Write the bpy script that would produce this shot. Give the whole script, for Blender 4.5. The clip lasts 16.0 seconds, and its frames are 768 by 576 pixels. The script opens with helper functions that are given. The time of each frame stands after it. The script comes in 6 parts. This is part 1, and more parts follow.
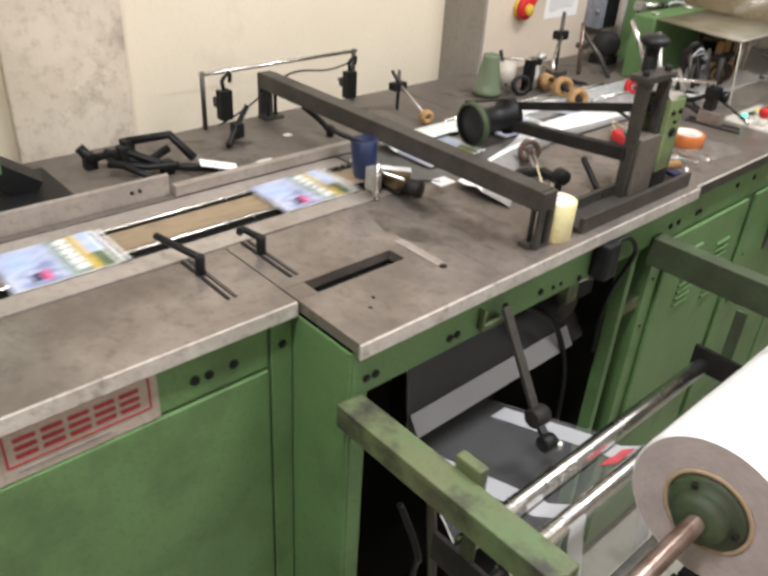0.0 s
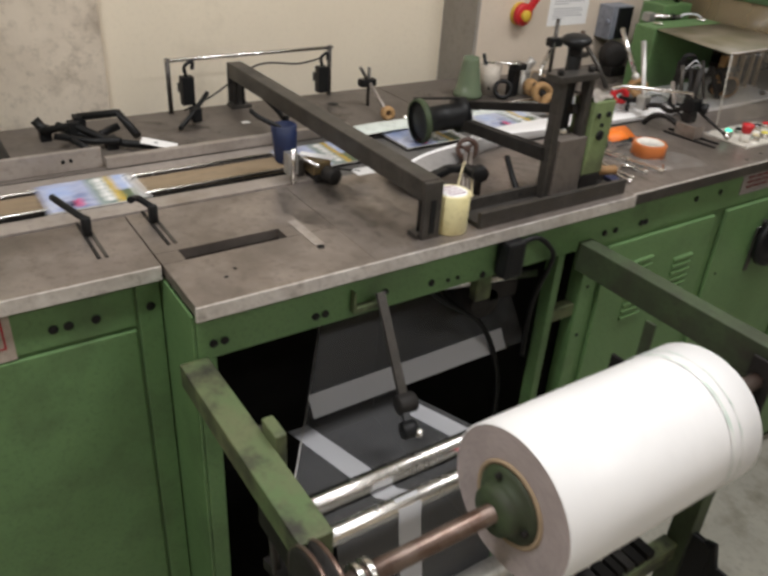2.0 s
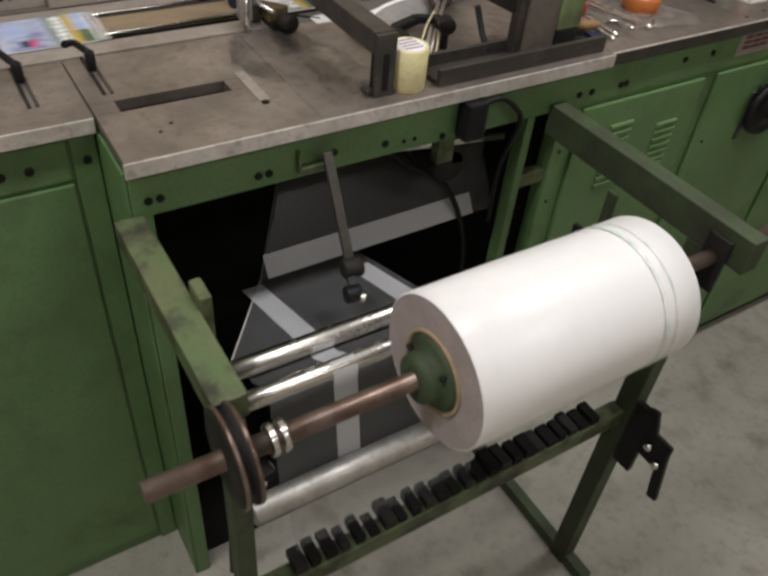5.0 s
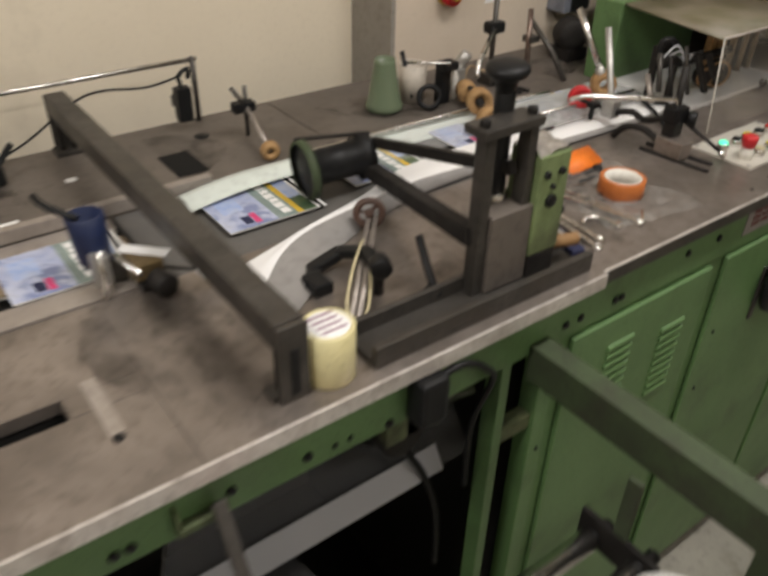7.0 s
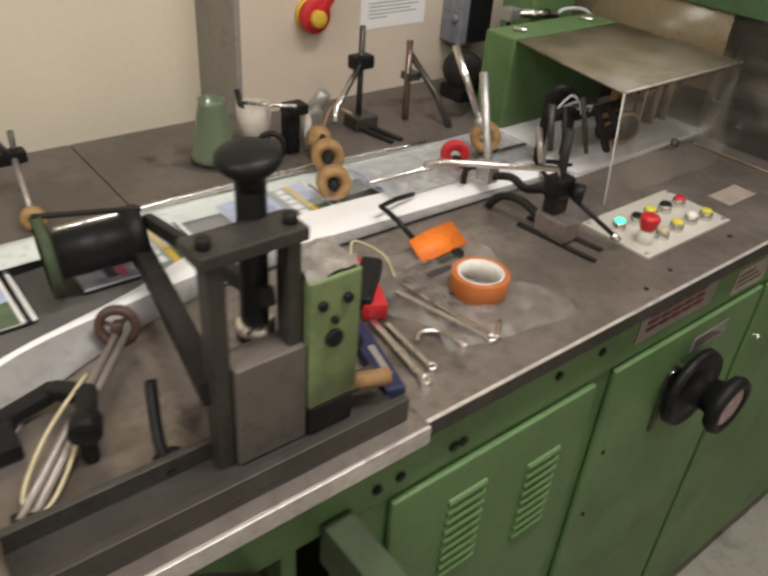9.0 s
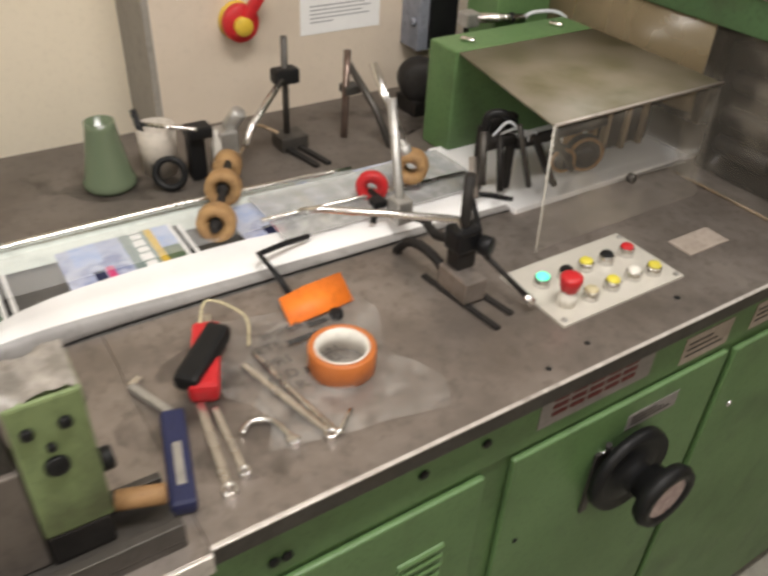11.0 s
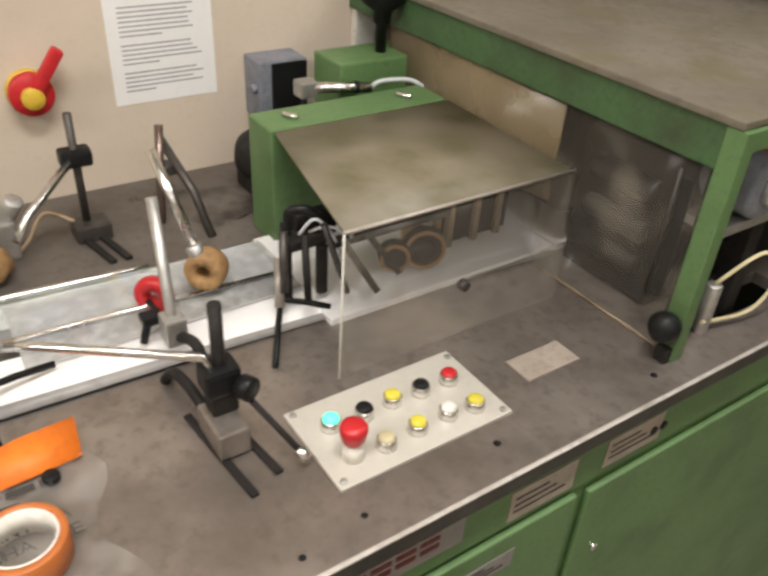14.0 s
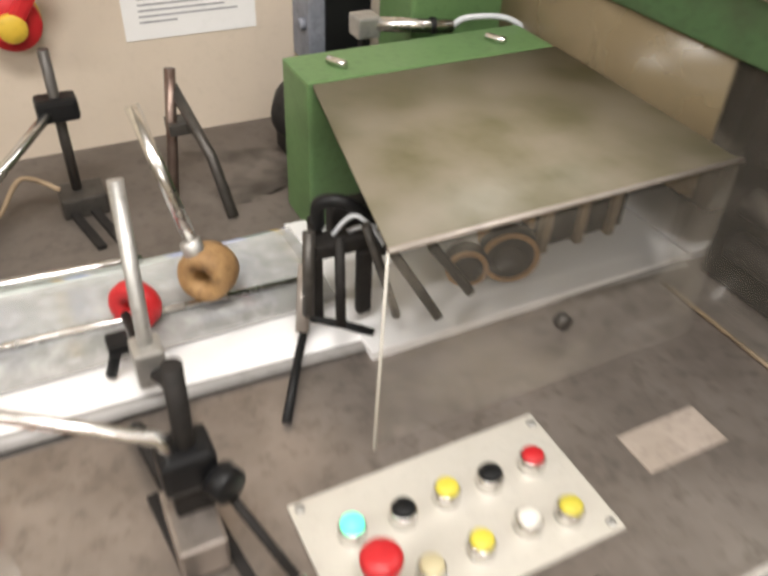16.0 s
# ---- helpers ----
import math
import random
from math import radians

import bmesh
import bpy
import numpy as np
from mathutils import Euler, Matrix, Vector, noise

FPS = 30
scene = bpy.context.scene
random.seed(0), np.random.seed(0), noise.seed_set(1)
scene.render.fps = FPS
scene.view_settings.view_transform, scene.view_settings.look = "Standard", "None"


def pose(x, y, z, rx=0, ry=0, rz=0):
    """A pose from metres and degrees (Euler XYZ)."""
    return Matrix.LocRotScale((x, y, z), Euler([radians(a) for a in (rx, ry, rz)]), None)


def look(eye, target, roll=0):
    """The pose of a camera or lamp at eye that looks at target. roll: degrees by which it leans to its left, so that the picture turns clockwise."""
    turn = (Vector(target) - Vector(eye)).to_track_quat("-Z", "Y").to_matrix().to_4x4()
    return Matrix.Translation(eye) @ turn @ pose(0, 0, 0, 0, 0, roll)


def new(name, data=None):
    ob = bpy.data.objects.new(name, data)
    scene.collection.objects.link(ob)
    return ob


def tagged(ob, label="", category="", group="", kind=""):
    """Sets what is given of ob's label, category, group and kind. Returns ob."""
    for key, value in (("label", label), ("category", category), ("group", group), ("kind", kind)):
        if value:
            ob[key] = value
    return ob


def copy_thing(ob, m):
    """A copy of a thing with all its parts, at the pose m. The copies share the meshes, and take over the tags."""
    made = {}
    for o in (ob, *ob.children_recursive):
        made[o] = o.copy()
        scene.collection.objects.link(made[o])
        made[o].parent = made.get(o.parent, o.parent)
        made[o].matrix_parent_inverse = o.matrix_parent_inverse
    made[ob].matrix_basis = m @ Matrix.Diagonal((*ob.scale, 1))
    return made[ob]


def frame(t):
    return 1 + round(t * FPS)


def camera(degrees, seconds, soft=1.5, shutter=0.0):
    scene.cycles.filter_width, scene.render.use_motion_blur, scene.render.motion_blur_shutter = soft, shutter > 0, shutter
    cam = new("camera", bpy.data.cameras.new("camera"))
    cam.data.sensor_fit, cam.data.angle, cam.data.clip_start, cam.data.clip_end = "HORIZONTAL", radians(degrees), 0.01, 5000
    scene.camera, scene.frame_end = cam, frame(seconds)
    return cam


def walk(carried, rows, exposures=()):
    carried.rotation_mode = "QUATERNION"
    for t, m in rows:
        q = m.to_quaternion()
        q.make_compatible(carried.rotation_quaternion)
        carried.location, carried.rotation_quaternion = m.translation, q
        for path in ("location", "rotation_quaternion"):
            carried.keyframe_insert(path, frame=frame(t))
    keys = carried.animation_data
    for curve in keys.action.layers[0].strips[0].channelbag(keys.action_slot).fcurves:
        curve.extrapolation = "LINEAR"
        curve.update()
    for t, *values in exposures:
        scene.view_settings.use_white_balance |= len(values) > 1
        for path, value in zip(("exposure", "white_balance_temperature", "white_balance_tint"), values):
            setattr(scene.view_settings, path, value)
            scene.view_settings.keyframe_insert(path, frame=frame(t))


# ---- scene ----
cam = camera(54.7, 16.0, soft=2.9, shutter=0.9)
PATH = [
    (0, (-0.104, 0.356, 1.698), (-1.341, 1.542, 0.665), 3.8),
    (0.5, (-0.016, 0.497, 1.69), (-1.313, 1.579, 0.618), 2.5),
    (1, (0.118, 0.633, 1.672), (-1.264, 1.622, 0.618), 4.3),
    (1.5, (0.189, 0.697, 1.687), (-1.225, 1.662, 0.653), 4.5),
    (2, (0.258, 0.705, 1.682), (-1.154, 1.695, 0.668), 4.0),
    (2.5, (0.349, 0.682, 1.669), (-1.059, 1.678, 0.656), 3.7),
    (3, (0.418, 0.641, 1.673), (-0.946, 1.648, 0.612), 4.9),
    (5.5, (0.185, 0.933, 1.69), (-1.032, 1.77, 0.342), 5.6),
    (6, (-0.012, 0.997, 1.695), (-1.303, 1.957, 0.508), 3.2),
    (6.5, (-0.116, 1.076, 1.691), (-1.375, 2.084, 0.508), 3.0),
    (7, (-0.223, 1.283, 1.69), (-1.537, 2.281, 0.56), 1.4),
    (7.5, (-0.279, 1.419, 1.672), (-1.595, 2.419, 0.546), 2.9),
    (8, (-0.34, 1.561, 1.649), (-1.624, 2.599, 0.521), 3.9),
    (8.5, (-0.4, 1.689, 1.643), (-1.649, 2.792, 0.536), 4.9),
    (11, (-0.398, 2.231, 1.689), (-1.729, 3.141, 0.505), 3.1),
    (11.5, (-0.464, 2.338, 1.68), (-1.742, 3.31, 0.488), 4.7),
    (12, (-0.486, 2.435, 1.687), (-1.75, 3.415, 0.485), 4.3),
    (12.5, (-0.496, 2.534, 1.687), (-1.815, 3.501, 0.534), 4.9),
    (13, (-0.496, 2.599, 1.688), (-1.824, 3.562, 0.544), 4.3),
    (13.5, (-0.487, 2.633, 1.691), (-1.824, 3.603, 0.564), 4.0),
    (14, (-0.463, 2.683, 1.69), (-1.817, 3.647, 0.578), 3.6),
    (14.5, (-0.452, 2.723, 1.68), (-1.806, 3.685, 0.567), 4.4),
    (15, (-0.503, 2.763, 1.637), (-1.875, 3.695, 0.52), 3.9),
    (15.5, (-0.622, 2.816, 1.584), (-1.985, 3.671, 0.396), 5.4),
    (16, (-0.76, 2.903, 1.565), (-2.139, 3.646, 0.322), 2.9),
]
walk(cam, [(t, look(eye, target, roll)) for t, eye, target, roll in PATH],
     exposures=[(0.0, 0.28, 6080, 10), (0.6, 0.05, 6100, 10), (1.0, -0.2, 6130, 10), (1.4, -0.3, 6130, 10), (2.0, -0.4, 6130, 10), (3.0, -0.6, 6130, 10), (5.5, -0.65, 6250, 10), (7.0, -0.50, 6480, 10), (8.5, -0.45, 6480, 10), (11.0, -0.15, 6480, 10), (12.5, -0.15, 6560, 10), (14.5, 0.08, 6480, 10), (16.0, 0.2, 6400, 10)])


# ---- light ----
world = bpy.data.worlds.new("world")
scene.world = world
world.use_nodes = True
world.node_tree.nodes["Background"].inputs[0].default_value = (0.9, 0.95, 1.0, 1)
world.node_tree.nodes["Background"].inputs[1].default_value = 0.01
scene.view_settings.exposure = 0.0


# ---- materials ----
def mat(name, colour, rough=0.5, metal=0.0, colour2=None, scale=6.0, fine=60.0, bump=0.1, dirt=None, dirt_scale=2.5, dirt_lo=0.5, dirt_hi=0.7,
        stretch=(1, 1, 1), rough2=None, emit=0.0, random_tint=0.0, speck=1.0):
    """A worn surface: base colour mottled at two scales, patches of dirt with edges of their own, fine relief."""
    m = bpy.data.materials.new(name)
    m.use_nodes = True
    nt = m.node_tree
    n, l = nt.nodes, nt.links
    p = n["Principled BSDF"]
    p.inputs["Metallic"].default_value = metal
    tc = n.new("ShaderNodeTexCoord")
    mp = n.new("ShaderNodeMapping")
    mp.inputs["Scale"].default_value = stretch
    l.new(tc.outputs["Object"], mp.inputs[0])

    def noise_tex(s, detail=4.0, w=None):
        t = n.new("ShaderNodeTexNoise")
        t.inputs["Scale"].default_value = s
        t.inputs["Detail"].default_value = detail
        t.inputs["Roughness"].default_value = 0.6
        l.new(mp.outputs[0], t.inputs["Vector"])
        return t

    def ramp(a, lo, hi):
        r = n.new("ShaderNodeMapRange")
        r.inputs["From Min"].default_value, r.inputs["From Max"].default_value = lo, hi
        l.new(a, r.inputs["Value"])
        return r.outputs[0]

    def mix(f, a, b):
        x = n.new("ShaderNodeMix")
        x.data_type = "RGBA"
        if isinstance(f, float):
            x.inputs[0].default_value = f
        else:
            l.new(f, x.inputs[0])
        for s, v in ((x.inputs[6], a), (x.inputs[7], b)):
            if isinstance(v, tuple):
                s.default_value = (*v, 1)
            else:
                l.new(v, s)
        return x.outputs[2]

    colour2 = colour2 or tuple(c * 0.8 for c in colour)
    big, small = noise_tex(scale), noise_tex(fine, 3.0)
    c = mix(ramp(big.outputs[0], 0.35, 0.65), colour, colour2)
    c = mix(ramp(small.outputs[0], 0.5, 0.85), c, tuple(v * (1 - 0.25 * speck) for v in colour2))
    if dirt:
        d = noise_tex(dirt_scale, 8.0)
        c = mix(ramp(d.outputs[0], dirt_lo, dirt_hi), c, dirt)
    if random_tint:
        oi = n.new("ShaderNodeObjectInfo")
        hs = n.new("ShaderNodeHueSaturation")
        l.new(ramp(oi.outputs["Random"], 0, 1), hs.inputs["Value"])
        r = n.new("ShaderNodeMapRange")
        r.inputs["To Min"].default_value, r.inputs["To Max"].default_value = 1 - random_tint, 1 + random_tint
        l.new(oi.outputs["Random"], r.inputs["Value"])
        l.new(r.outputs[0], hs.inputs["Value"])
        l.new(c, hs.inputs["Color"])
        c = hs.outputs[0]
    l.new(c, p.inputs["Base Color"])
    rr = n.new("ShaderNodeMapRange")
    rr.inputs["To Min"].default_value, rr.inputs["To Max"].default_value = rough, rough2 if rough2 is not None else min(1, rough + 0.2)
    l.new(big.outputs[0], rr.inputs["Value"])
    l.new(rr.outputs[0], p.inputs["Roughness"])
    if bump:
        b = n.new("ShaderNodeBump")
        b.inputs["Strength"].default_value = bump
        b.inputs["Distance"].default_value = 0.002
        l.new(small.outputs[0], b.inputs["Height"])
        l.new(b.outputs[0], p.inputs["Normal"])
    if emit:
        p.inputs["Emission Color"].default_value = (*colour, 1)
        p.inputs["Emission Strength"].default_value = emit
    return m


def clear(name, colour, alpha, rough=0.1, dirt=None, dirt_lo=0.45, dirt_hi=0.75, dirt_scale=4.0, dirt_alpha=0.8):
    """Thin clear sheet: see-through mixed with a sheen, with patches of grime that are less clear."""
    m = bpy.data.materials.new(name)
    m.use_nodes = True
    nt = m.node_tree
    n, l = nt.nodes, nt.links
    p = n["Principled BSDF"]
    p.inputs["Base Color"].default_value = (*colour, 1)
    p.inputs["Roughness"].default_value = rough
    tr = n.new("ShaderNodeBsdfTransparent")
    mx = n.new("ShaderNodeMixShader")
    l.new(tr.outputs[0], mx.inputs[1])
    l.new(p.outputs[0], mx.inputs[2])
    mx.inputs[0].default_value = alpha
    if dirt:
        tc = n.new("ShaderNodeTexCoord")
        t = n.new("ShaderNodeTexNoise")
        t.inputs["Scale"].default_value, t.inputs["Detail"].default_value = dirt_scale, 6
        l.new(tc.outputs["Object"], t.inputs["Vector"])
        r = n.new("ShaderNodeMapRange")
        r.inputs["From Min"].default_value, r.inputs["From Max"].default_value = dirt_lo, dirt_hi
        r.inputs["To Min"].default_value, r.inputs["To Max"].default_value = alpha, dirt_alpha
        l.new(t.outputs[0], r.inputs["Value"])
        l.new(r.outputs[0], mx.inputs[0])
        c = n.new("ShaderNodeMix")
        c.data_type = "RGBA"
        c.inputs[6].default_value, c.inputs[7].default_value = (*colour, 1), (*dirt, 1)
        r2 = n.new("ShaderNodeMapRange")
        r2.inputs["From Min"].default_value, r2.inputs["From Max"].default_value = dirt_lo, dirt_hi
        l.new(t.outputs[0], r2.inputs["Value"])
        l.new(r2.outputs[0], c.inputs[0])
        l.new(c.outputs[2], p.inputs["Base Color"])
    l.new(mx.outputs[0], n["Material Output"].inputs[0])
    return m


GREEN = mat("green_paint", (0.118, 0.212, 0.082), 0.36, colour2=(0.098, 0.18, 0.068), scale=3, fine=90, bump=0.06, dirt=(0.055, 0.085, 0.036), dirt_scale=4.5, dirt_lo=0.5, dirt_hi=0.8)
GREEN_WORN = mat("green_paint_worn", (0.085, 0.128, 0.05), 0.5, colour2=(0.115, 0.125, 0.06), scale=9, fine=70, bump=0.2, dirt=(0.028, 0.027, 0.018), dirt_scale=11, dirt_lo=0.44, dirt_hi=0.62)
GREEN_DARK = mat("green_paint_grimy", (0.05, 0.075, 0.032), 0.55, colour2=(0.035, 0.045, 0.022), scale=8, fine=70, bump=0.15, dirt=(0.03, 0.025, 0.018), dirt_scale=7)
STEEL = mat("worn_table_steel", (0.34, 0.295, 0.265), 0.20, 0.6, colour2=(0.22, 0.19, 0.168), scale=6, fine=45, bump=0.06, dirt=(0.14, 0.116, 0.096), dirt_scale=3.4, dirt_lo=0.47, dirt_hi=0.78, rough2=0.52)
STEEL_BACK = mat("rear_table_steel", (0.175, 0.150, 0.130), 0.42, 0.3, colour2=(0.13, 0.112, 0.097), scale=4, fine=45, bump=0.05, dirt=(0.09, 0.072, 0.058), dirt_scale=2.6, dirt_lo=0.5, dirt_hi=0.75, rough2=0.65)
STEEL_LIGHT = mat("bright_plate_steel", (0.42, 0.375, 0.34), 0.3, 0.4, colour2=(0.34, 0.30, 0.27), scale=6, fine=50, bump=0.05, dirt=(0.25, 0.21, 0.17), dirt_scale=5, dirt_lo=0.55, dirt_hi=0.75)
EDGE = mat("polished_edge_steel", (0.74, 0.70, 0.66), 0.25, 0.45, colour2=(0.58, 0.53, 0.49), scale=18, fine=80, bump=0.12, dirt=(0.2, 0.16, 0.13), dirt_scale=14, dirt_lo=0.58, dirt_hi=0.75)
CHROME = mat("chrome", (0.8, 0.79, 0.77), 0.15, 1.0, colour2=(0.65, 0.63, 0.6), scale=20, fine=100, bump=0.03)
ALU = mat("dull_aluminium", (0.55, 0.54, 0.52), 0.35, 0.8, colour2=(0.42, 0.41, 0.39), scale=15, fine=80, bump=0.06)
GREY = mat("grey_machined_steel", (0.088, 0.080, 0.072), 0.34, 0.5, colour2=(0.055, 0.05, 0.045), scale=12, fine=80, bump=0.08, dirt=(0.07, 0.06, 0.05), dirt_scale=9)
DARK = mat("oiled_dark_steel", (0.032, 0.029, 0.027), 0.5, 0.3, colour2=(0.02, 0.018, 0.017), scale=14, fine=80, bump=0.1)
BLACK = mat("black_plastic", (0.008, 0.008, 0.009), 0.34, colour2=(0.012, 0.012, 0.012), scale=12, fine=80, bump=0.05)
# near-black that holds the shade of openings; dark machine parts share it
SHADE = mat("shade_and_dark_parts", (0.008, 0.0075, 0.007), 0.85, colour2=(0.013, 0.012, 0.011), scale=9, fine=60, bump=0.03)
RUST = mat("rusty_shaft_steel", (0.15, 0.10, 0.08), 0.25, 0.75, colour2=(0.28, 0.22, 0.19), scale=14, fine=70, bump=0.1, dirt=(0.10, 0.055, 0.04), dirt_scale=10)
WALL = mat("cream_wall_paint", (0.80, 0.71, 0.565), 0.75, colour2=(0.76, 0.67, 0.53), scale=2, fine=60, bump=0.1, speck=0.15, dirt=(0.52, 0.45, 0.34), dirt_scale=1.6, dirt_lo=0.6, dirt_hi=0.85)
WALL_BEIGE = mat("pinkish_beige_wall_paint", (0.64, 0.545, 0.445), 0.75, colour2=(0.60, 0.51, 0.41), scale=2, fine=60, bump=0.1, speck=0.15, dirt=(0.46, 0.39, 0.31), dirt_scale=1.6, dirt_lo=0.6, dirt_hi=0.85)
PLASTER = mat("bare_rough_plaster", (0.70, 0.61, 0.50), 0.9, colour2=(0.62, 0.535, 0.435), scale=7, fine=40, bump=0.6, dirt=(0.34, 0.28, 0.22), dirt_scale=5, dirt_lo=0.55, dirt_hi=0.75)
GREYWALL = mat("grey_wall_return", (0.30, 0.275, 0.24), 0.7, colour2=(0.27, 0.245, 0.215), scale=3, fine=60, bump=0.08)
CEIL = mat("ceiling_paint", (0.7, 0.68, 0.62), 0.85, scale=2, fine=30)
CONCRETE = mat("concrete_floor", (0.35, 0.332, 0.285), 0.6, colour2=(0.29, 0.275, 0.235), scale=3, fine=35, bump=0.15, dirt=(0.18, 0.165, 0.13), dirt_scale=6, dirt_lo=0.55, dirt_hi=0.75)
WHITE_FILM = mat("white_plastic_film", (0.86, 0.85, 0.85), 0.25, colour2=(0.83, 0.82, 0.82), scale=4, fine=30, bump=0.03, speck=0.1)
FILM = clear("clear_plastic_film", (0.75, 0.77, 0.78), 0.22, 0.12)
# grey film; the paler dirt patches here paint its white reflections
FILM_SHEEN = clear("grey_film_with_sheen", (0.36, 0.36, 0.35), 0.66, 0.2, dirt=(0.52, 0.52, 0.51), dirt_lo=0.42, dirt_hi=0.75, dirt_scale=34, dirt_alpha=0.8)
WEB = clear("smoky_clear_web", (0.27, 0.27, 0.275), 0.28, 0.2)
STRIPE = clear("white_web_stripe", (0.66, 0.66, 0.69), 0.66, 0.3)
ACRYLIC = clear("scratched_acrylic", (0.60, 0.54, 0.45), 0.045, 0.14, dirt=(0.46, 0.40, 0.31), dirt_lo=0.48, dirt_hi=0.85, dirt_scale=9, dirt_alpha=0.26)
SMOKE = clear("smoky_slot", (0.03, 0.028, 0.024), 0.7, 0.4)
ACRYLIC_EDGE = clear("acrylic_cut_edge", (0.75, 0.72, 0.65), 0.7, 0.2)
ACRYLIC_DIRTY = clear("grimy_acrylic_top", (0.29, 0.25, 0.185), 0.72, 0.45, dirt=(0.11, 0.10, 0.045), dirt_lo=0.38, dirt_hi=0.70, dirt_scale=9, dirt_alpha=0.92)
ROLL_END = mat("wound_film_end", (0.45, 0.38, 0.37), 0.6, colour2=(0.38, 0.32, 0.31), scale=20, fine=120, bump=0.1)
CARDBOARD = mat("cardboard", (0.42, 0.31, 0.20), 0.8, scale=10, fine=60)
TAN = mat("tan_rubber", (0.40, 0.24, 0.10), 0.6, colour2=(0.30, 0.17, 0.07), scale=30, fine=90, bump=0.15, dirt=(0.14, 0.08, 0.04), dirt_scale=25)
RED = mat("red_plastic", (0.55, 0.02, 0.025), 0.3, colour2=(0.48, 0.015, 0.02), scale=10, fine=60)
REDPAINT = mat("red_label_ink", (0.36, 0.03, 0.04), 0.5, scale=10, fine=60)
YELLOW = mat("yellow_plastic", (0.72, 0.62, 0.07), 0.35, scale=10, fine=60)
WHITE = mat("white_plastic", (0.75, 0.72, 0.66), 0.4, colour2=(0.70, 0.67, 0.61), scale=10, fine=60)
CREAM = mat("cream_plastic", (0.66, 0.58, 0.36), 0.4, scale=10, fine=60)
GREENLAMP = mat("lit_green_lens", (0.10, 0.80, 0.48), 0.3, scale=10, fine=60, emit=1.3)
ORANGE = mat("orange_plastic", (0.90, 0.22, 0.02), 0.45, colour2=(0.80, 0.18, 0.015), scale=12, fine=60)
ORANGE_TAPE = mat("orange_tape", (0.50, 0.15, 0.035), 0.3, colour2=(0.46, 0.135, 0.03), scale=12, fine=60)
TAPE_YELLOW = mat("pale_yellow_tape", (0.74, 0.68, 0.40), 0.25, colour2=(0.68, 0.60, 0.31), scale=8, fine=60)
BLUE = mat("dark_blue_plastic", (0.007, 0.016, 0.06), 0.35, colour2=(0.007, 0.012, 0.04), scale=10, fine=60)
NAVY = mat("navy_rubber_grip", (0.015, 0.02, 0.075), 0.5, scale=10, fine=60)
PAPER = mat("white_paper", (0.82, 0.81, 0.80), 0.8, colour2=(0.79, 0.78, 0.77), scale=6, fine=60, bump=0.05, speck=0.1)
GREEN_PALE = mat("pale_green_paint", (0.20, 0.26, 0.115), 0.45, colour2=(0.16, 0.21, 0.09), scale=8, fine=60, dirt=(0.08, 0.09, 0.045), dirt_scale=9)
INK = mat("grey_print_ink", (0.40, 0.40, 0.42), 0.8, scale=6, fine=60)
LABELGREY = mat("grey_label_plate", (0.33, 0.30, 0.29), 0.45, 0.3, colour2=(0.27, 0.25, 0.24), scale=12, fine=80)
LABELTAN = mat("worn_label_plate", (0.46, 0.39, 0.34), 0.5, 0.2, colour2=(0.38, 0.32, 0.27), scale=12, fine=80)
PANEL = mat("control_panel_plate", (0.62, 0.59, 0.53), 0.35, 0.25, colour2=(0.57, 0.54, 0.48), scale=8, fine=90, bump=0.03, speck=0.2)
WOOD = mat("worn_wood", (0.30, 0.17, 0.07), 0.6, colour2=(0.22, 0.12, 0.05), scale=6, fine=60, stretch=(1, 6, 6))
SWITCHGREY = mat("blue_grey_enclosure", (0.25, 0.26, 0.30), 0.5, colour2=(0.15, 0.16, 0.19), scale=12, fine=60)
JARGREEN = clear("green_glass", (0.15, 0.19, 0.12), 0.85, 0.12)
BAG = clear("clear_bag", (0.60, 0.58, 0.55), 0.06, 0.18, dirt=(0.62, 0.60, 0.57), dirt_lo=0.45, dirt_hi=0.75, dirt_scale=22, dirt_alpha=0.36)
BAG_INK = clear("faint_bag_print", (0.05, 0.05, 0.05), 0.72, 0.5)
STAIN = clear("oily_table_stain", (0.03, 0.025, 0.02), 0.0, 0.4, dirt=(0.03, 0.025, 0.02), dirt_lo=0.42, dirt_hi=0.85, dirt_scale=16, dirt_alpha=0.72)
PAGES = mat("magazine_pages", (0.74, 0.73, 0.70), 0.7, scale=20, fine=80)
PINK = mat("pink_print", (0.75, 0.06, 0.22), 0.35, scale=10, fine=60)
GOLD = mat("yellow_print", (0.72, 0.48, 0.05), 0.35, scale=10, fine=60)
PALE = mat("pale_print", (0.70, 0.72, 0.76), 0.35, scale=10, fine=60)
BEDBROWN = mat("tan_laminate_bed", (0.27, 0.20, 0.125), 0.4, colour2=(0.21, 0.155, 0.10), scale=9, fine=60, stretch=(1, 0.3, 1), bump=0.05, dirt=(0.10, 0.075, 0.05), dirt_scale=8)
BELT = mat("dark_belt", (0.10, 0.095, 0.09), 0.6, colour2=(0.13, 0.12, 0.11), scale=8, fine=60)
for dull in (BLACK, DARK, SHADE):
    dull.node_tree.nodes["Principled BSDF"].inputs["Specular IOR Level"].default_value = 0.22


# ---- mesh helpers ----
BASE = {}


def B():
    return bmesh.new()


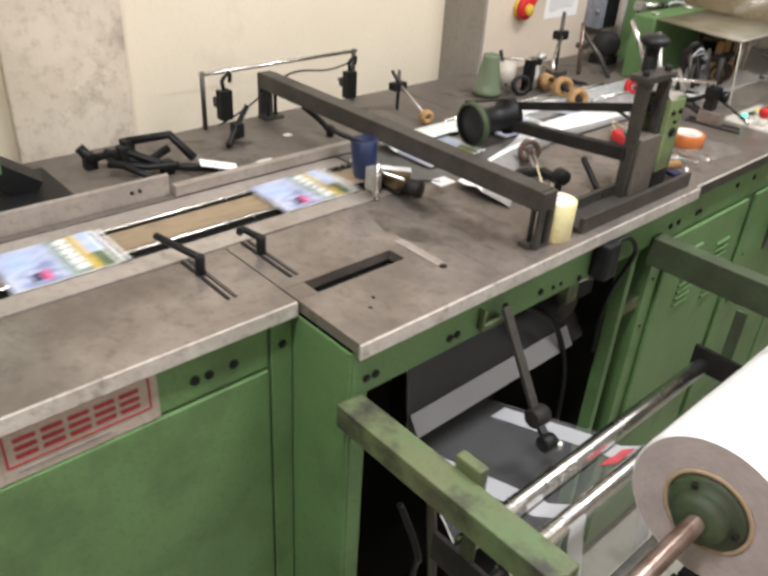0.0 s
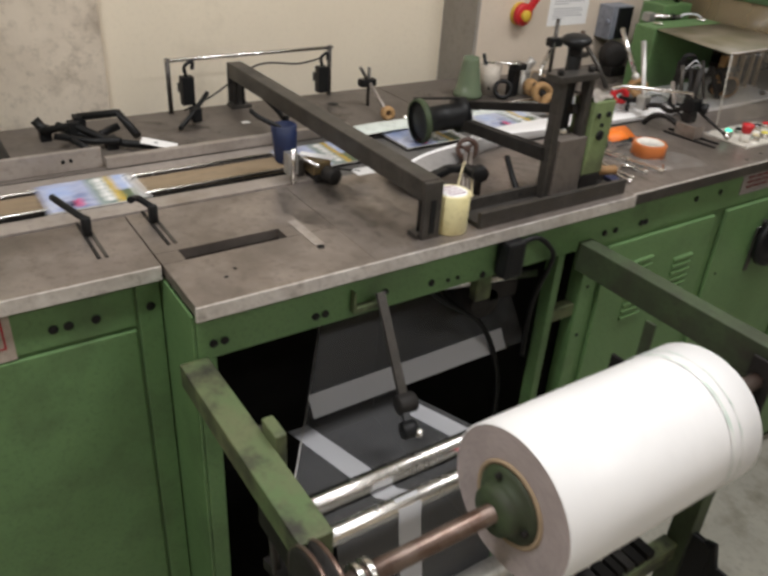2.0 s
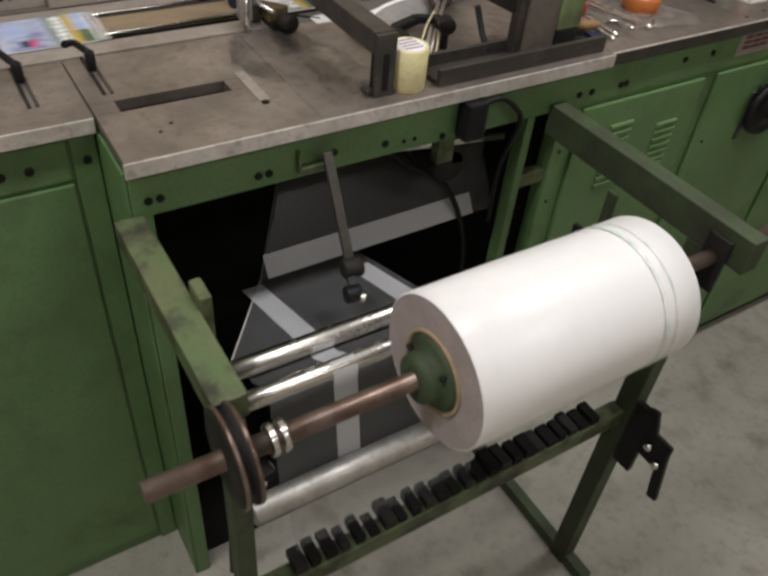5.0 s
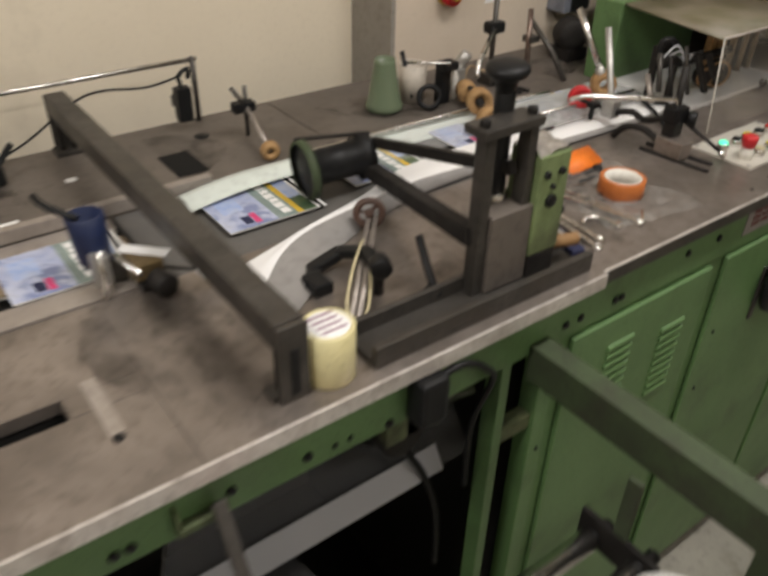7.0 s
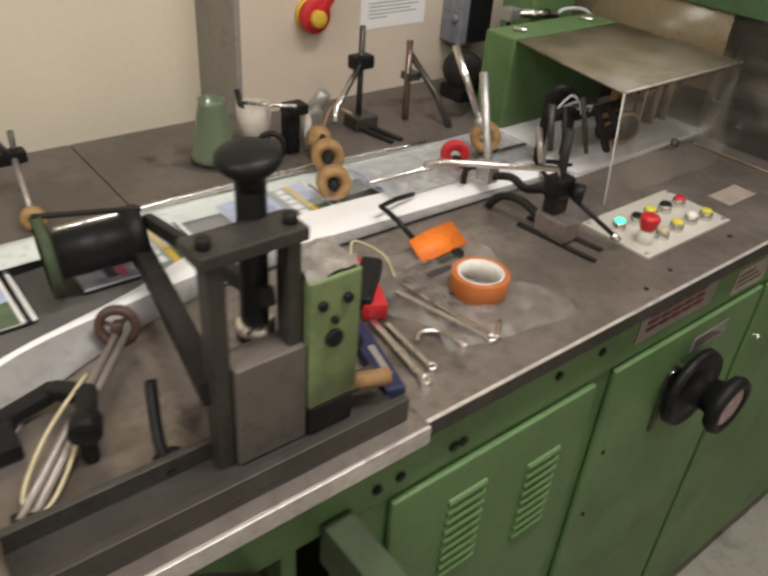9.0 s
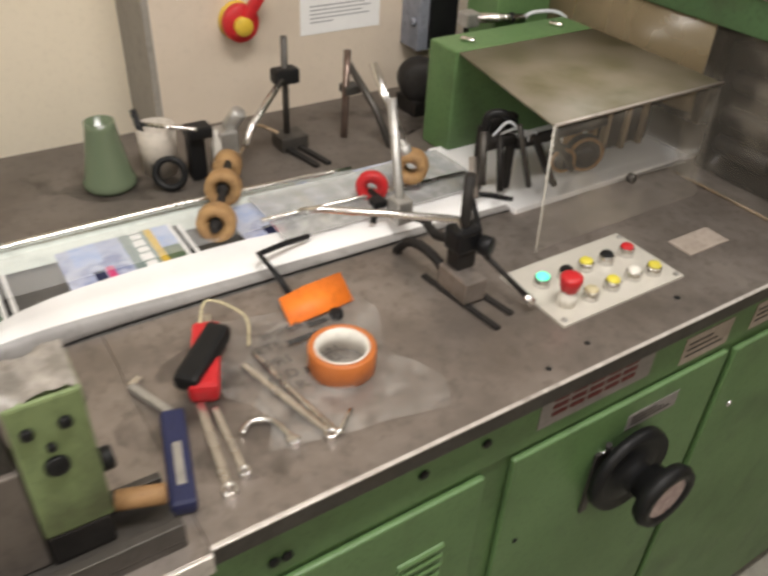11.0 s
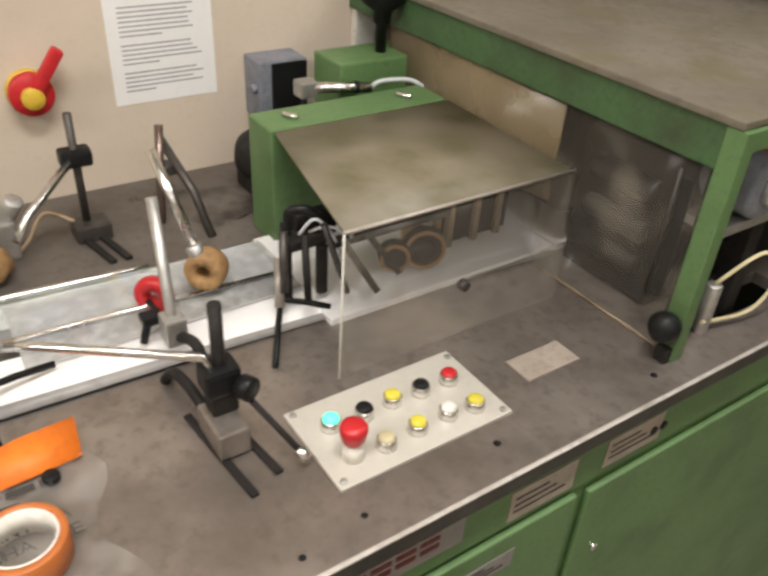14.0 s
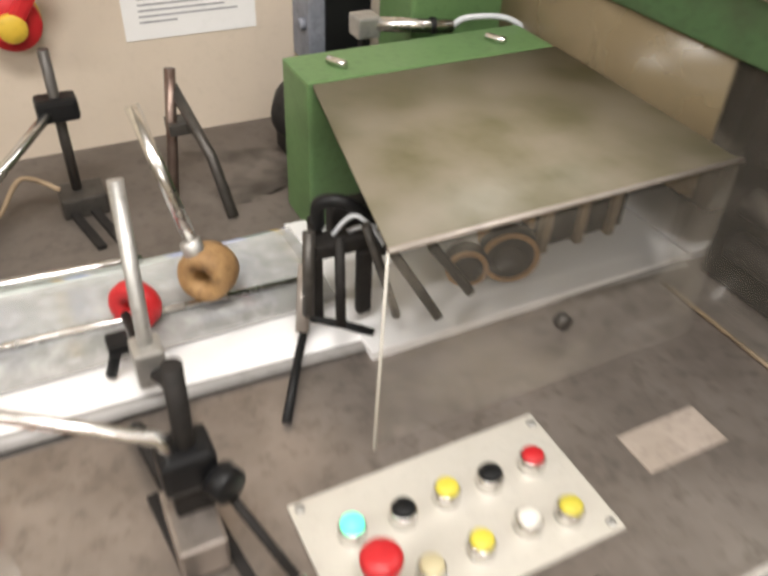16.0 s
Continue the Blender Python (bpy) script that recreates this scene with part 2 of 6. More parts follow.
def box(bm, x0, x1, y0, y1, z0, z1, bevel=0.0, m=None):
    vs = [bm.verts.new((x, y, z)) for x in (x0, x1) for y in (y0, y1) for z in (z0, z1)]
    fs = [bm.faces.new([vs[i] for i in f]) for f in ((0, 1, 3, 2), (4, 6, 7, 5), (0, 4, 5, 1), (2, 3, 7, 6), (0, 2, 6, 4), (1, 5, 7, 3))]
    if m is not None:
        bmesh.ops.transform(bm, matrix=m, verts=vs)
    if bevel:
        es = list({e for f in fs for e in f.edges})
        bmesh.ops.bevel(bm, geom=es, offset=bevel, segments=2, affect="EDGES", profile=0.6)
    return bm


def frame_axes(d):
    d = Vector(d).normalized()
    u = d.orthogonal().normalized()
    return d, u, d.cross(u)


def lathe(bm, p, d, profile, seg=24, close=False):
    """Turn (radius, along) pairs round the axis at p in direction d."""
    p = Vector(p)
    d, u, v = frame_axes(d)
    rings = []
    for r, a in profile:
        c = p + d * a
        if r < 1e-6:
            rings.append([bm.verts.new(c)])
        else:
            rings.append([bm.verts.new(c + (u * math.cos(2 * math.pi * i / seg) + v * math.sin(2 * math.pi * i / seg)) * r) for i in range(seg)])
    pairs = list(zip(rings, rings[1:])) + ([(rings[-1], rings[0])] if close else [])
    for a, b in pairs:
        for i in range(seg):
            j = (i + 1) % seg
            q = [a[i % len(a)], a[j % len(a)], b[j % len(b)], b[i % len(b)]]
            q = list(dict.fromkeys(q))
            if len(q) > 2:
                try:
                    f = bm.faces.new(q)
                    f.smooth = True
                except ValueError:
                    pass
    return bm


def cyl(bm, p0, p1, r0, r1=None, seg=20, chamfer=0.0):
    r1 = r0 if r1 is None else r1
    p0, p1 = Vector(p0), Vector(p1)
    h = (p1 - p0).length
    c = chamfer or min(r0, r1, h) * 0.12
    return lathe(bm, p0, p1 - p0, [(0, 0), (max(r0 - c, 0), 0), (r0, c), (r1, h - c), (max(r1 - c, 0), h), (0, h)], seg)


def ring(bm, p0, p1, ro, ri, seg=32):
    p0, p1 = Vector(p0), Vector(p1)
    h = (p1 - p0).length
    c = min(0.0015, h * 0.2)
    return lathe(bm, p0, p1 - p0, [(ri, 0), (ro - c, 0), (ro, c), (ro, h - c), (ro - c, h), (ri, h)], seg, close=True)


def tube(bm, pts, r, seg=8, smooth=True):
    """A round bar along a line of points."""
    pts = [Vector(p) for p in pts]
    rings, u = [], None
    for i, p in enumerate(pts):
        d = (pts[min(i + 1, len(pts) - 1)] - pts[max(i - 1, 0)]).normalized()
        u = d.orthogonal().normalized() if u is None else (u - d * u.dot(d)).normalized()
        v = d.cross(u)
        rings.append([bm.verts.new(p + (u * math.cos(2 * math.pi * k / seg) + v * math.sin(2 * math.pi * k / seg)) * r) for k in range(seg)])
    for a, b in zip(rings, rings[1:]):
        for k in range(seg):
            f = bm.faces.new((a[k], a[(k + 1) % seg], b[(k + 1) % seg], b[k]))
            f.smooth = smooth
    bm.faces.new(rings[0][::-1])
    bm.faces.new(rings[-1])
    return bm


def bar(bm, p0, p1, w, h, up=(0, 0, 1), bevel=0.002):
    """A square bar from p0 to p1, w across and h along up."""
    p0, p1 = Vector(p0), Vector(p1)
    d = (p1 - p0)
    L = d.length
    d.normalize()
    side = d.cross(Vector(up)).normalized()
    upv = side.cross(d)
    m = Matrix((( d.x, side.x, upv.x, p0.x), (d.y, side.y, upv.y, p0.y), (d.z, side.z, upv.z, p0.z), (0, 0, 0, 1)))
    return box(bm, 0, L, -w / 2, w / 2, -h / 2, h / 2, min(bevel, w * 0.3, h * 0.3), m)


def sheet(bm, rows, thick=0.0):
    """A skin over rows of points."""
    g = [[bm.verts.new(p) for p in r] for r in rows]
    for a, b in zip(g, g[1:]):
        for i in range(len(a) - 1):
            f = bm.faces.new((a[i], a[i + 1], b[i + 1], b[i]))
            f.smooth = True
    if thick:
        bmesh.ops.recalc_face_normals(bm, faces=bm.faces)
        bmesh.ops.solidify(bm, geom=bm.faces[:], thickness=thick)
    return bm


def smooth_line(pts, n=6):
    """Points of a soft curve through pts."""
    P = [Vector(p) for p in pts]
    P = [P[0]] + P + [P[-1]]
    out = []
    for i in range(1, len(P) - 2):
        a, b, c, d = P[i - 1:i + 3]
        for k in range(n):
            t = k / n
            out.append(0.5 * ((2 * b) + (c - a) * t + (2 * a - 5 * b + 4 * c - d) * t * t + (3 * b - a - 3 * c + d) * t ** 3))
    out.append(P[-2])
    return out


def link_mesh(name, bm, material, base):
    bmesh.ops.recalc_face_normals(bm, faces=bm.faces)
    bmesh.ops.translate(bm, vec=-base, verts=bm.verts)
    me = bpy.data.meshes.new(name)
    bm.to_mesh(me)
    bm.free()
    me.materials.append(material)
    return new(name, me)


def thing(name, at, label, category, group="", kind=""):
    e = new(name)
    e.location = at
    e.empty_display_size = 0.05
    BASE[e] = Vector(at)
    return tagged(e, label, category, group, kind)


def part(name, bm, material, parent, label=""):
    base = BASE[parent]
    ob = link_mesh(name, bm, material, base)
    ob.parent = parent
    BASE[ob] = base
    return tagged(ob, label)


def single(name, bm, material, label, category, group="", kind="", at=None):
    if at is None:
        at = Vector((sum(v.co.x for v in bm.verts) / len(bm.verts), sum(v.co.y for v in bm.verts) / len(bm.verts), min(v.co.z for v in bm.verts)))
    at = Vector(at)
    ob = link_mesh(name, bm, material, at)
    ob.location = at
    BASE[ob] = at
    return tagged(ob, label, category, group, kind)


def structure(name, bm, material, label):
    return single(name, bm, material, label, name.split("_")[0], kind="structure")


T = 0.9          # table top
FX = -0.955      # front sheet of the machine
LX = -1.145      # front sheet of the infeed cabinet

# ---- the room ----
structure("floor", box(B(), -2.6, 4.0, -5, 10, -0.80, -0.70), CONCRETE, "worn stained grey concrete workshop floor")
structure("wall_back", box(B(), -2.6, -2.3, -5, 2.71, -0.70, 3.4), WALL, "cream painted workshop wall with scuffs")
structure("wall_step", box(B(), -2.6, -2.085, 2.716, 10, -0.70, 3.4), WALL_BEIGE, "beige painted wall that stands forward behind machine")
structure("wall_return", box(B(), -2.3, -2.0851, 2.70, 2.7159, -0.70, 3.4), GREYWALL, "grey return between two cream walls")
# three walls and a ceiling, all unseen, added to close the room
structure("wall_front", box(B(), 4.0, 4.2, -5, 10, -0.70, 3.4), WALL, "unseen cream wall added across the aisle")
structure("wall_south", box(B(), -2.6, 4.0, -5.2, -5, -0.70, 3.4), WALL, "unseen cream end wall added to the workshop")
structure("wall_north", box(B(), -2.6, 4.0, 10, 10.2, -0.70, 3.4), WALL, "unseen cream end wall added to the workshop")
structure("ceiling", box(B(), -2.6, 4.2, -5.2, 10.2, 3.4, 3.5), CEIL, "unseen pale ceiling added over the workshop")
# bare plaster pilaster
bm = box(B(), -2.3, -2.27, 0.96, 1.31, -0.70, 3.39, 0.006)
structure("trim_pilaster", bm, PLASTER, "bare patched plaster pilaster on the cream wall")

# ---- strip lights added under the ceiling, unseen, at assumed places ----
def ceiling_light(x, y, power):
    e = thing("ceiling_light", (x, y, 3.32), "unseen white strip light added under the ceiling", "ceiling light", "ceiling strip lights")
    part("housing", box(B(), x - 0.09, x + 0.09, y - 0.65, y + 0.65, 3.35, 3.40, 0.005), WHITE, e)
    lens = mat("lit_tube", (1.0, 0.93, 0.82), 0.4, emit=3.0) if "lit_tube" not in bpy.data.materials else bpy.data.materials["lit_tube"]
    part("tube", tube(B(), [(x, y - 0.6, 3.335), (x, y + 0.6, 3.335)], 0.013, 10), lens, e, "glowing white tube")
    d = bpy.data.lights.new("strip_lamp", "AREA")
    d.shape, d.size, d.size_y, d.energy, d.color = "RECTANGLE", 0.25, 1.3, power, (1.0, 0.955, 0.90)
    o = new("strip_lamp", d)
    o.matrix_world = look((x, y, 3.30), (x, y, 0))


for x, y, w in ((-0.5, 0.2, 66), (-0.5, 2.7, 63), (-0.5, 5.2, 26), (1.9, 0.2, 28), (1.9, 2.7, 40), (-0.5, -2.3, 30)):
    ceiling_light(x, y, w)

# ---- the machine: cabinets, table, apron ----
FL = -0.70      # floor
def hole_bolt(bm, y, z, r=0.009, x=FX):
    cyl(bm, (x + 0.0005, y, z), (x + 0.0045, y, z), r, seg=12)


infeed = thing("infeed_cabinet", (-1.7, 0.2, -0.70), "green painted steel cabinet under the infeed table", "cabinet")
part("body", box(B(), -2.1, LX - 0.004, -1.6, 1.095, FL, 0.872, 0.004), GREEN, infeed)
part("top_band", box(B(), LX - 0.003, LX + 0.004, -1.6, 1.035, 0.758, 0.872, 0.002), GREEN, infeed)
part("door", box(B(), LX - 0.003, LX + 0.008, 0.0, 1.035, FL + 0.06, 0.748, 0.004), GREEN, infeed)
part("door", box(B(), LX - 0.003, LX + 0.008, -1.1, -0.01, FL + 0.06, 0.748, 0.004), GREEN, infeed)
part("corner_post", box(B(), LX - 0.003, LX + 0.006, 1.042, 1.094, FL, 0.872, 0.003), GREEN, infeed)
for y in (0.87, 0.90, 0.955, 1.07):
    bm = B()
    cyl(bm, (LX + 0.004, y, 0.80), (LX + 0.0075, y, 0.80), 0.010, seg=12)
    part("bolt", bm, BLACK, infeed)
# name plate with its word as plain red bars
plate = thing("name_plate", (LX + 0.006, 0.65, 0.8), "pale metal maker's plate with red block lettering shapes", "name plate", "maker's plates")


def word_bars(parent, x, y0, w, z0, h, material):
    """Plain upright blocks with a rule below, a stand-in for a word."""
    W = w / 5.0
    for k in range(5):
        a = y0 + k * W
        for q in range(3):
            part("print_bar", box(B(), x, x + 0.0012, a + W * 0.05, a + W * 0.86, z0 + h * (0.38 * q), z0 + h * (0.38 * q + 0.2)), material, parent)


part("plate", box(B(), LX + 0.0042, LX + 0.0055, 0.50, 0.795, 0.752, 0.868), LABELTAN, plate)
word_bars(plate, LX + 0.0056, 0.54, 0.225, 0.795, 0.045, REDPAINT)
for a, b, c, d in ((0.525, 0.78, 0.852, 0.855), (0.525, 0.78, 0.782, 0.785), (0.525, 0.529, 0.785, 0.852), (0.776, 0.78, 0.785, 0.852)):
    part("border", box(B(), LX + 0.0056, LX + 0.007, a, b, c, d), REDPAINT, plate)
part("small_print", box(B(), LX + 0.0056, LX + 0.0065, 0.54, 0.70, 0.765, 0.771), LABELGREY, plate)

main = thing("main_cabinet", (-1.5, 3.6, -0.70), "green painted steel cabinet of the wrapping machine", "cabinet")
part("side_panel", box(B(), LX - 0.003, FX - 0.002, 1.097, 1.104, FL, 0.865, 0.002), GREEN, main)
part("front_post", box(B(), FX - 0.045, FX, 1.105, 1.145, FL, 0.755, 0.003), GREEN, main)
bm = box(B(), FX - 0.006, FX, 1.105, 4.9, 0.756, 0.868, 0.002)
part("apron", bm, GREEN, main)
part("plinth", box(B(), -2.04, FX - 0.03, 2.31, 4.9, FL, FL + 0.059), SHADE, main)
part("body", box(B(), -2.05, FX - 0.006, 2.30, 4.9, FL + 0.06, 0.755, 0.003), GREEN, main)
part("inner_post", box(B(), FX - 0.05, FX - 0.007, 2.14, 2.165, FL, 0.75, 0.002), GREEN, main)
part("inner_tie", box(B(), FX - 0.045, FX - 0.012, 2.166, 2.26, 0.52, 0.56, 0.002), GREEN_WORN, main)
part("corner_post", box(B(), FX - 0.05, FX - 0.001, 2.255, 2.297, FL, 0.754, 0.003), GREEN, main)
# inner panels carry the opening's shade as a near-black colour
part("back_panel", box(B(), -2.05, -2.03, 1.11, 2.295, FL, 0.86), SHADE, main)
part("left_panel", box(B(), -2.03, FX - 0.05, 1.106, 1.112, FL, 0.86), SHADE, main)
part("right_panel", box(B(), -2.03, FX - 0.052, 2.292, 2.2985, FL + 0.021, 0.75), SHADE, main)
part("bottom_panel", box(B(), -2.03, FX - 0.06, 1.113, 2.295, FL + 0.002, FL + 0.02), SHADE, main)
# doors with rolled edges and louvres
def door(y0, y1, z0=FL + 0.12, z1=0.742):
    bm = box(B(), FX - 0.004, FX + 0.009, y0, y1, z0, z1, 0.005)
    return part("door", bm, GREEN, main)


d1 = door(2.33, 2.825)
d2 = door(2.885, 3.445, z1=0.745)
d3 = door(3.475, 4.85, z1=0.735)
for ys, z0 in (((2.455, 2.545), 0.46), ((2.66, 2.75), 0.42)):
    for k in range(9):
        z = z0 + 0.025 * k
        bm = B()
        bmesh.ops.create_cone(bm, segments=10, radius1=0.008, radius2=0.008, depth=ys[1] - ys[0], cap_ends=True,
                              matrix=Matrix.Translation((FX + 0.008, (ys[0] + ys[1]) / 2, z)) @ Matrix.Rotation(radians(90), 4, "X"))
        part("louvre", bm, GREEN, d1)
for y, z in ((1.139, 0.793), (1.163, 0.793), (1.376, 0.787), (1.40, 0.787), (1.558, 0.80), (1.693, 0.789), (1.857, 0.770), (2.30, 0.79), (2.345, 0.79), (2.455, 0.79), (2.475, 0.79), (2.7, 0.82), (2.82, 0.82), (3.62, 0.80), (3.645, 0.80)):
    bm = B()
    hole_bolt(bm, y, z)
    part("bolt", bm, BLACK, main)
for y, z in ((1.745, 0.783), (1.775, 0.783), (2.93, 0.50), (2.93, 0.30), (2.28, 0.62), (2.28, 0.45)):
    bm = B()
    hole_bolt(bm, y, z, 0.005, FX + (0.008 if y > 2.9 else 0.0))
    part("bolt", bm, BLACK, main)
bm = B()
cyl(bm, (FX + 0.009, 3.53, 0.56), (FX + 0.016, 3.53, 0.56), 0.008)
part("lock", bm, CHROME, d3, "chrome key lock")
bm = box(B(), FX + 0.009, FX + 0.016, 3.10, 3.12, 0.47, 0.64, 0.002)
part("latch", bm, GREY, d2, "grey steel latch")
# table plates
table = thing("machine_table", (-1.5, 2.0, 0.87), "worn stained steel machine table top", "table")


def plate_part(x0, x1, y0, y1, material, name="plate", z0=0.874, z1=T):
    return part(name, box(B(), x0, x1, y0, y1, z0, z1, 0.0015), material, table)


plate_part(-1.398, -1.125, -1.6, 1.0985, STEEL)
plate_part(-1.398, -1.1785, 1.1015, 1.52, STEEL)
plate_part(-1.178, -1.1285, 1.1015, 1.153, STEEL)
plate_part(-1.178, -1.1285, 1.395, 1.52, STEEL)
plate_part(-1.128, -0.934, 1.1015, 1.52, STEEL)
plate_part(-1.398, -0.934, 1.5205, 2.37, STEEL)
plate_part(-1.398, -0.944, 2.3705, 3.78, STEEL)
plate_part(-1.398, -1.10, 3.7805, 4.08, STEEL)
plate_part(-1.03, -0.944, 3.7805, 4.08, STEEL)
plate_part(-1.398, -0.944, 4.0805, 4.9, STEEL)
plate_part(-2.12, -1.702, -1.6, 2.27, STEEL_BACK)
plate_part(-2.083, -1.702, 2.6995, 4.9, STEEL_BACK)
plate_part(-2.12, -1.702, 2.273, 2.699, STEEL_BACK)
plate_part(-1.462, -1.402, -1.6, 1.66, STEEL_LIGHT, z1=T + 0.004)
plate_part(-1.698, -1.402, 1.664, 4.9, BELT, "bed", z1=T - 0.004)
# near-black bed: the shadow below the rods is in its colour
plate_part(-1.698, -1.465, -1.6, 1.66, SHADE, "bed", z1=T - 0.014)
plate_part(-1.608, -1.520, -1.6, 1.65, BEDBROWN, "wear_strip", z0=T - 0.0135, z1=T - 0.001)
plate_part(-1.696, -1.640, -1.6, 1.65, STEEL_LIGHT, "wear_strip", z0=T - 0.0135, z1=T - 0.001)
# near-black lining added to paint the slot's deep shade
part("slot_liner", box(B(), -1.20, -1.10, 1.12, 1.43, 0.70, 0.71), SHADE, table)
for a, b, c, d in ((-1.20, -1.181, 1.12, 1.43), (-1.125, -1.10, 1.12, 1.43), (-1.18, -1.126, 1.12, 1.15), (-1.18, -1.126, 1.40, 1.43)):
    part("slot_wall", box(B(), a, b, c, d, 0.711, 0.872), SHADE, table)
# polished front edge
part("edge_strip", box(B(), -0.9335, -0.928, 1.098, 2.37, 0.868, T + 0.001, 0.0015), EDGE, table, "polished steel edge strip")
part("edge_strip", box(B(), -0.9435, -0.938, 2.371, 4.9, 0.866, T - 0.003, 0.0015), GREY, table, "dark steel edge strip")
# pale bar that draws the highlight along the worn rim
part("edge_rim", box(B(), -0.9435, -0.937, 2.371, 4.9, T - 0.0028, T + 0.0012, 0.001), EDGE, table, "worn rim, its bright highlight put into the colour")
part("edge_strip", box(B(), -1.1245, -1.119, -1.6, 1.096, 0.868, T + 0.001, 0.0015), EDGE, table, "polished steel edge strip")
for y in (0.99, 1.14):
    for k in (0, 1):
        part("adjusting_slot", box(B(), -1.40, -1.21, y + k * 0.016, y + k * 0.016 + 0.007, T + 0.0005, T + 0.003), GREY if k else DARK, table)
for x, y, r in ((-1.051, 1.44, 0.009), (-1.99, 2.006, 0.02), (-1.02, 1.2, 0.004), (-1.045, 1.23, 0.004), (-1.0, 3.287, 0.006), (-0.975, 2.95, 0.005), (-0.99, 3.05, 0.005), (-0.985, 3.62, 0.006), (-1.085, 2.05, 0.014)):
    bm = B()
    cyl(bm, (x, y, T), (x, y, T + 0.0012), r, seg=16)
    part("bolt_hole", bm, BLACK, table)
part("scar_plate", box(B(), -1.20, -1.06, 1.43, 1.455, T + 0.0004, T + 0.0016), STEEL_LIGHT, table)

# flat near-black plate paints the shade inside the cut-out
part("recess", box(B(), -1.925, -1.79, 1.855, 1.935, T + 0.0006, T + 0.0016), SHADE, table, "near-black patch for the shaded cut-out in the rear plate")


def stain(points, y_half, z):
    """A smear with ragged ends along a line of points on the table."""
    line = smooth_line([(x, y, z) for x, y in points], 5)
    n = len(line) - 1
    rows = []
    for k, p in enumerate(line):
        w = y_half * (math.sin(math.pi * (0.08 + 0.86 * k / n)) ** 0.7) * random.uniform(0.75, 1.15)
        rows.append([(p.x + random.uniform(-0.01, 0.01), p.y + w * (j / 6 - 0.5) * 2, p.z) for j in range(7)])
    part("oil_stain", sheet(B(), rows), STAIN, table, "dark oily smear")


random.seed(3)
for pts, w, k in (([(-1.38, 1.62), (-1.25, 1.64), (-1.10, 1.66), (-1.0, 1.62)], 0.07, 0), ([(-1.36, 1.50), (-1.22, 1.50), (-1.08, 1.54)], 0.05, 1),
                  ([(-1.09, 2.12), (-1.2, 2.2), (-1.32, 2.3)], 0.08, 0),
                  ([(-1.0, 2.5), (-1.15, 2.45), (-1.3, 2.5)], 0.12, 0)):
    stain(pts, w, T + 0.0005 + 0.0002 * k)
for pts, w in (([(-2.05, 1.3), (-1.9, 1.4), (-1.75, 1.3)], 0.14), ([(-2.0, 2.4), (-1.85, 2.55), (-1.75, 2.7)], 0.10), ([(-2.0, 3.1), (-1.9, 3.3), (-1.8, 3.2)], 0.12), ([(-2.05, 1.9), (-1.9, 1.95), (-1.75, 1.85)], 0.08)):
    stain(pts, w, T + 0.0005)

# ---- infeed guides on the table ----
guide = thing("rear_guide_rail", (-1.72, 0.2, T), "dull steel upright guide rail on the infeed table", "guide rail")
part("board", box(B(), -1.735, -1.722, -1.6, 1.14, T, T + 0.055, 0.002), STEEL_LIGHT, guide)
part("foot", box(B(), -1.78, -1.735, -1.6, 1.14, T, T + 0.006, 0.001), STEEL_LIGHT, guide)
part("lower_rail", box(B(), -1.722, -1.70, 1.145, 1.9, T, T + 0.03, 0.002), STEEL_LIGHT, guide)
for y in (1.04, 1.06, 0.7):
    bm = B()
    cyl(bm, (-1.722, y, T + 0.03), (-1.719, y, T + 0.03), 0.005, seg=10)
    part("bolt", bm, BLACK, guide)
for x, y0 in ((-1.625, 1.02), (-1.503, 1.02)):
    single("chain_rod", tube(B(), [(x, -1.5, T), (x, y0, T), (x, 1.62, T + 0.002)], 0.005, 8), CHROME, "thin chrome guide rod along the infeed channel", "guide rod", "channel guide rods")


def clamp_handle(x, y, length):
    e = thing("clamping_lever", (x, y, T), "black clamping lever on a slotted bar", "clamp handle", "clamping levers")
    bm = B()
    cyl(bm, (x, y, T + 0.003), (x, y, T + 0.045), 0.011)
    part("stud", bm, BLACK, e)
    part("lever", tube(B(), smooth_line([(x, y, T + 0.04), (x - 0.04, y - 0.02, T + 0.05), (x - length, y - 0.045, T + 0.062)], 4), 0.008, 10), BLACK, e)


clamp_handle(-1.33, 1.0, 0.10)
clamp_handle(-1.33, 1.15, 0.012)

# ---- cross bar over the conveyor ----
cross = thing("cross_bar", (-1.5, 1.69, T), "dark grey steel square bar bridging the conveyor", "cross bar")
bm = bar(B(), (-0.985, 1.69, 1.02), (-2.10, 1.69, 1.02), 0.05, 0.05, bevel=0.003)
part("beam", bm, GREY, cross)
for x in (-0.972, -2.105):
    part("leg", box(B(), x - 0.012, x, 1.665, 1.715, T, 1.043, 0.002), GREY, cross)
    part("foot", box(B(), x - (0.012 if x > -1.5 else -0.0), x - 0.045 if x > -1.5 else x + 0.05, 1.655, 1.725, T, T + 0.012, 0.002), GREY, cross)
    for k in (-0.014, 0.014):
        bm = B()
        xx = x - 0.03 if x > -1.5 else x + 0.03
        cyl(bm, (xx, 1.69 + k, T + 0.012), (xx, 1.69 + k, 0.995), 0.006, seg=10)
        part("stud", bm, DARK, cross)
part("slot_plate", box(B(), -0.972, -0.969, 1.683, 1.697, 0.915, 1.0, 0.001), BLACK, cross)

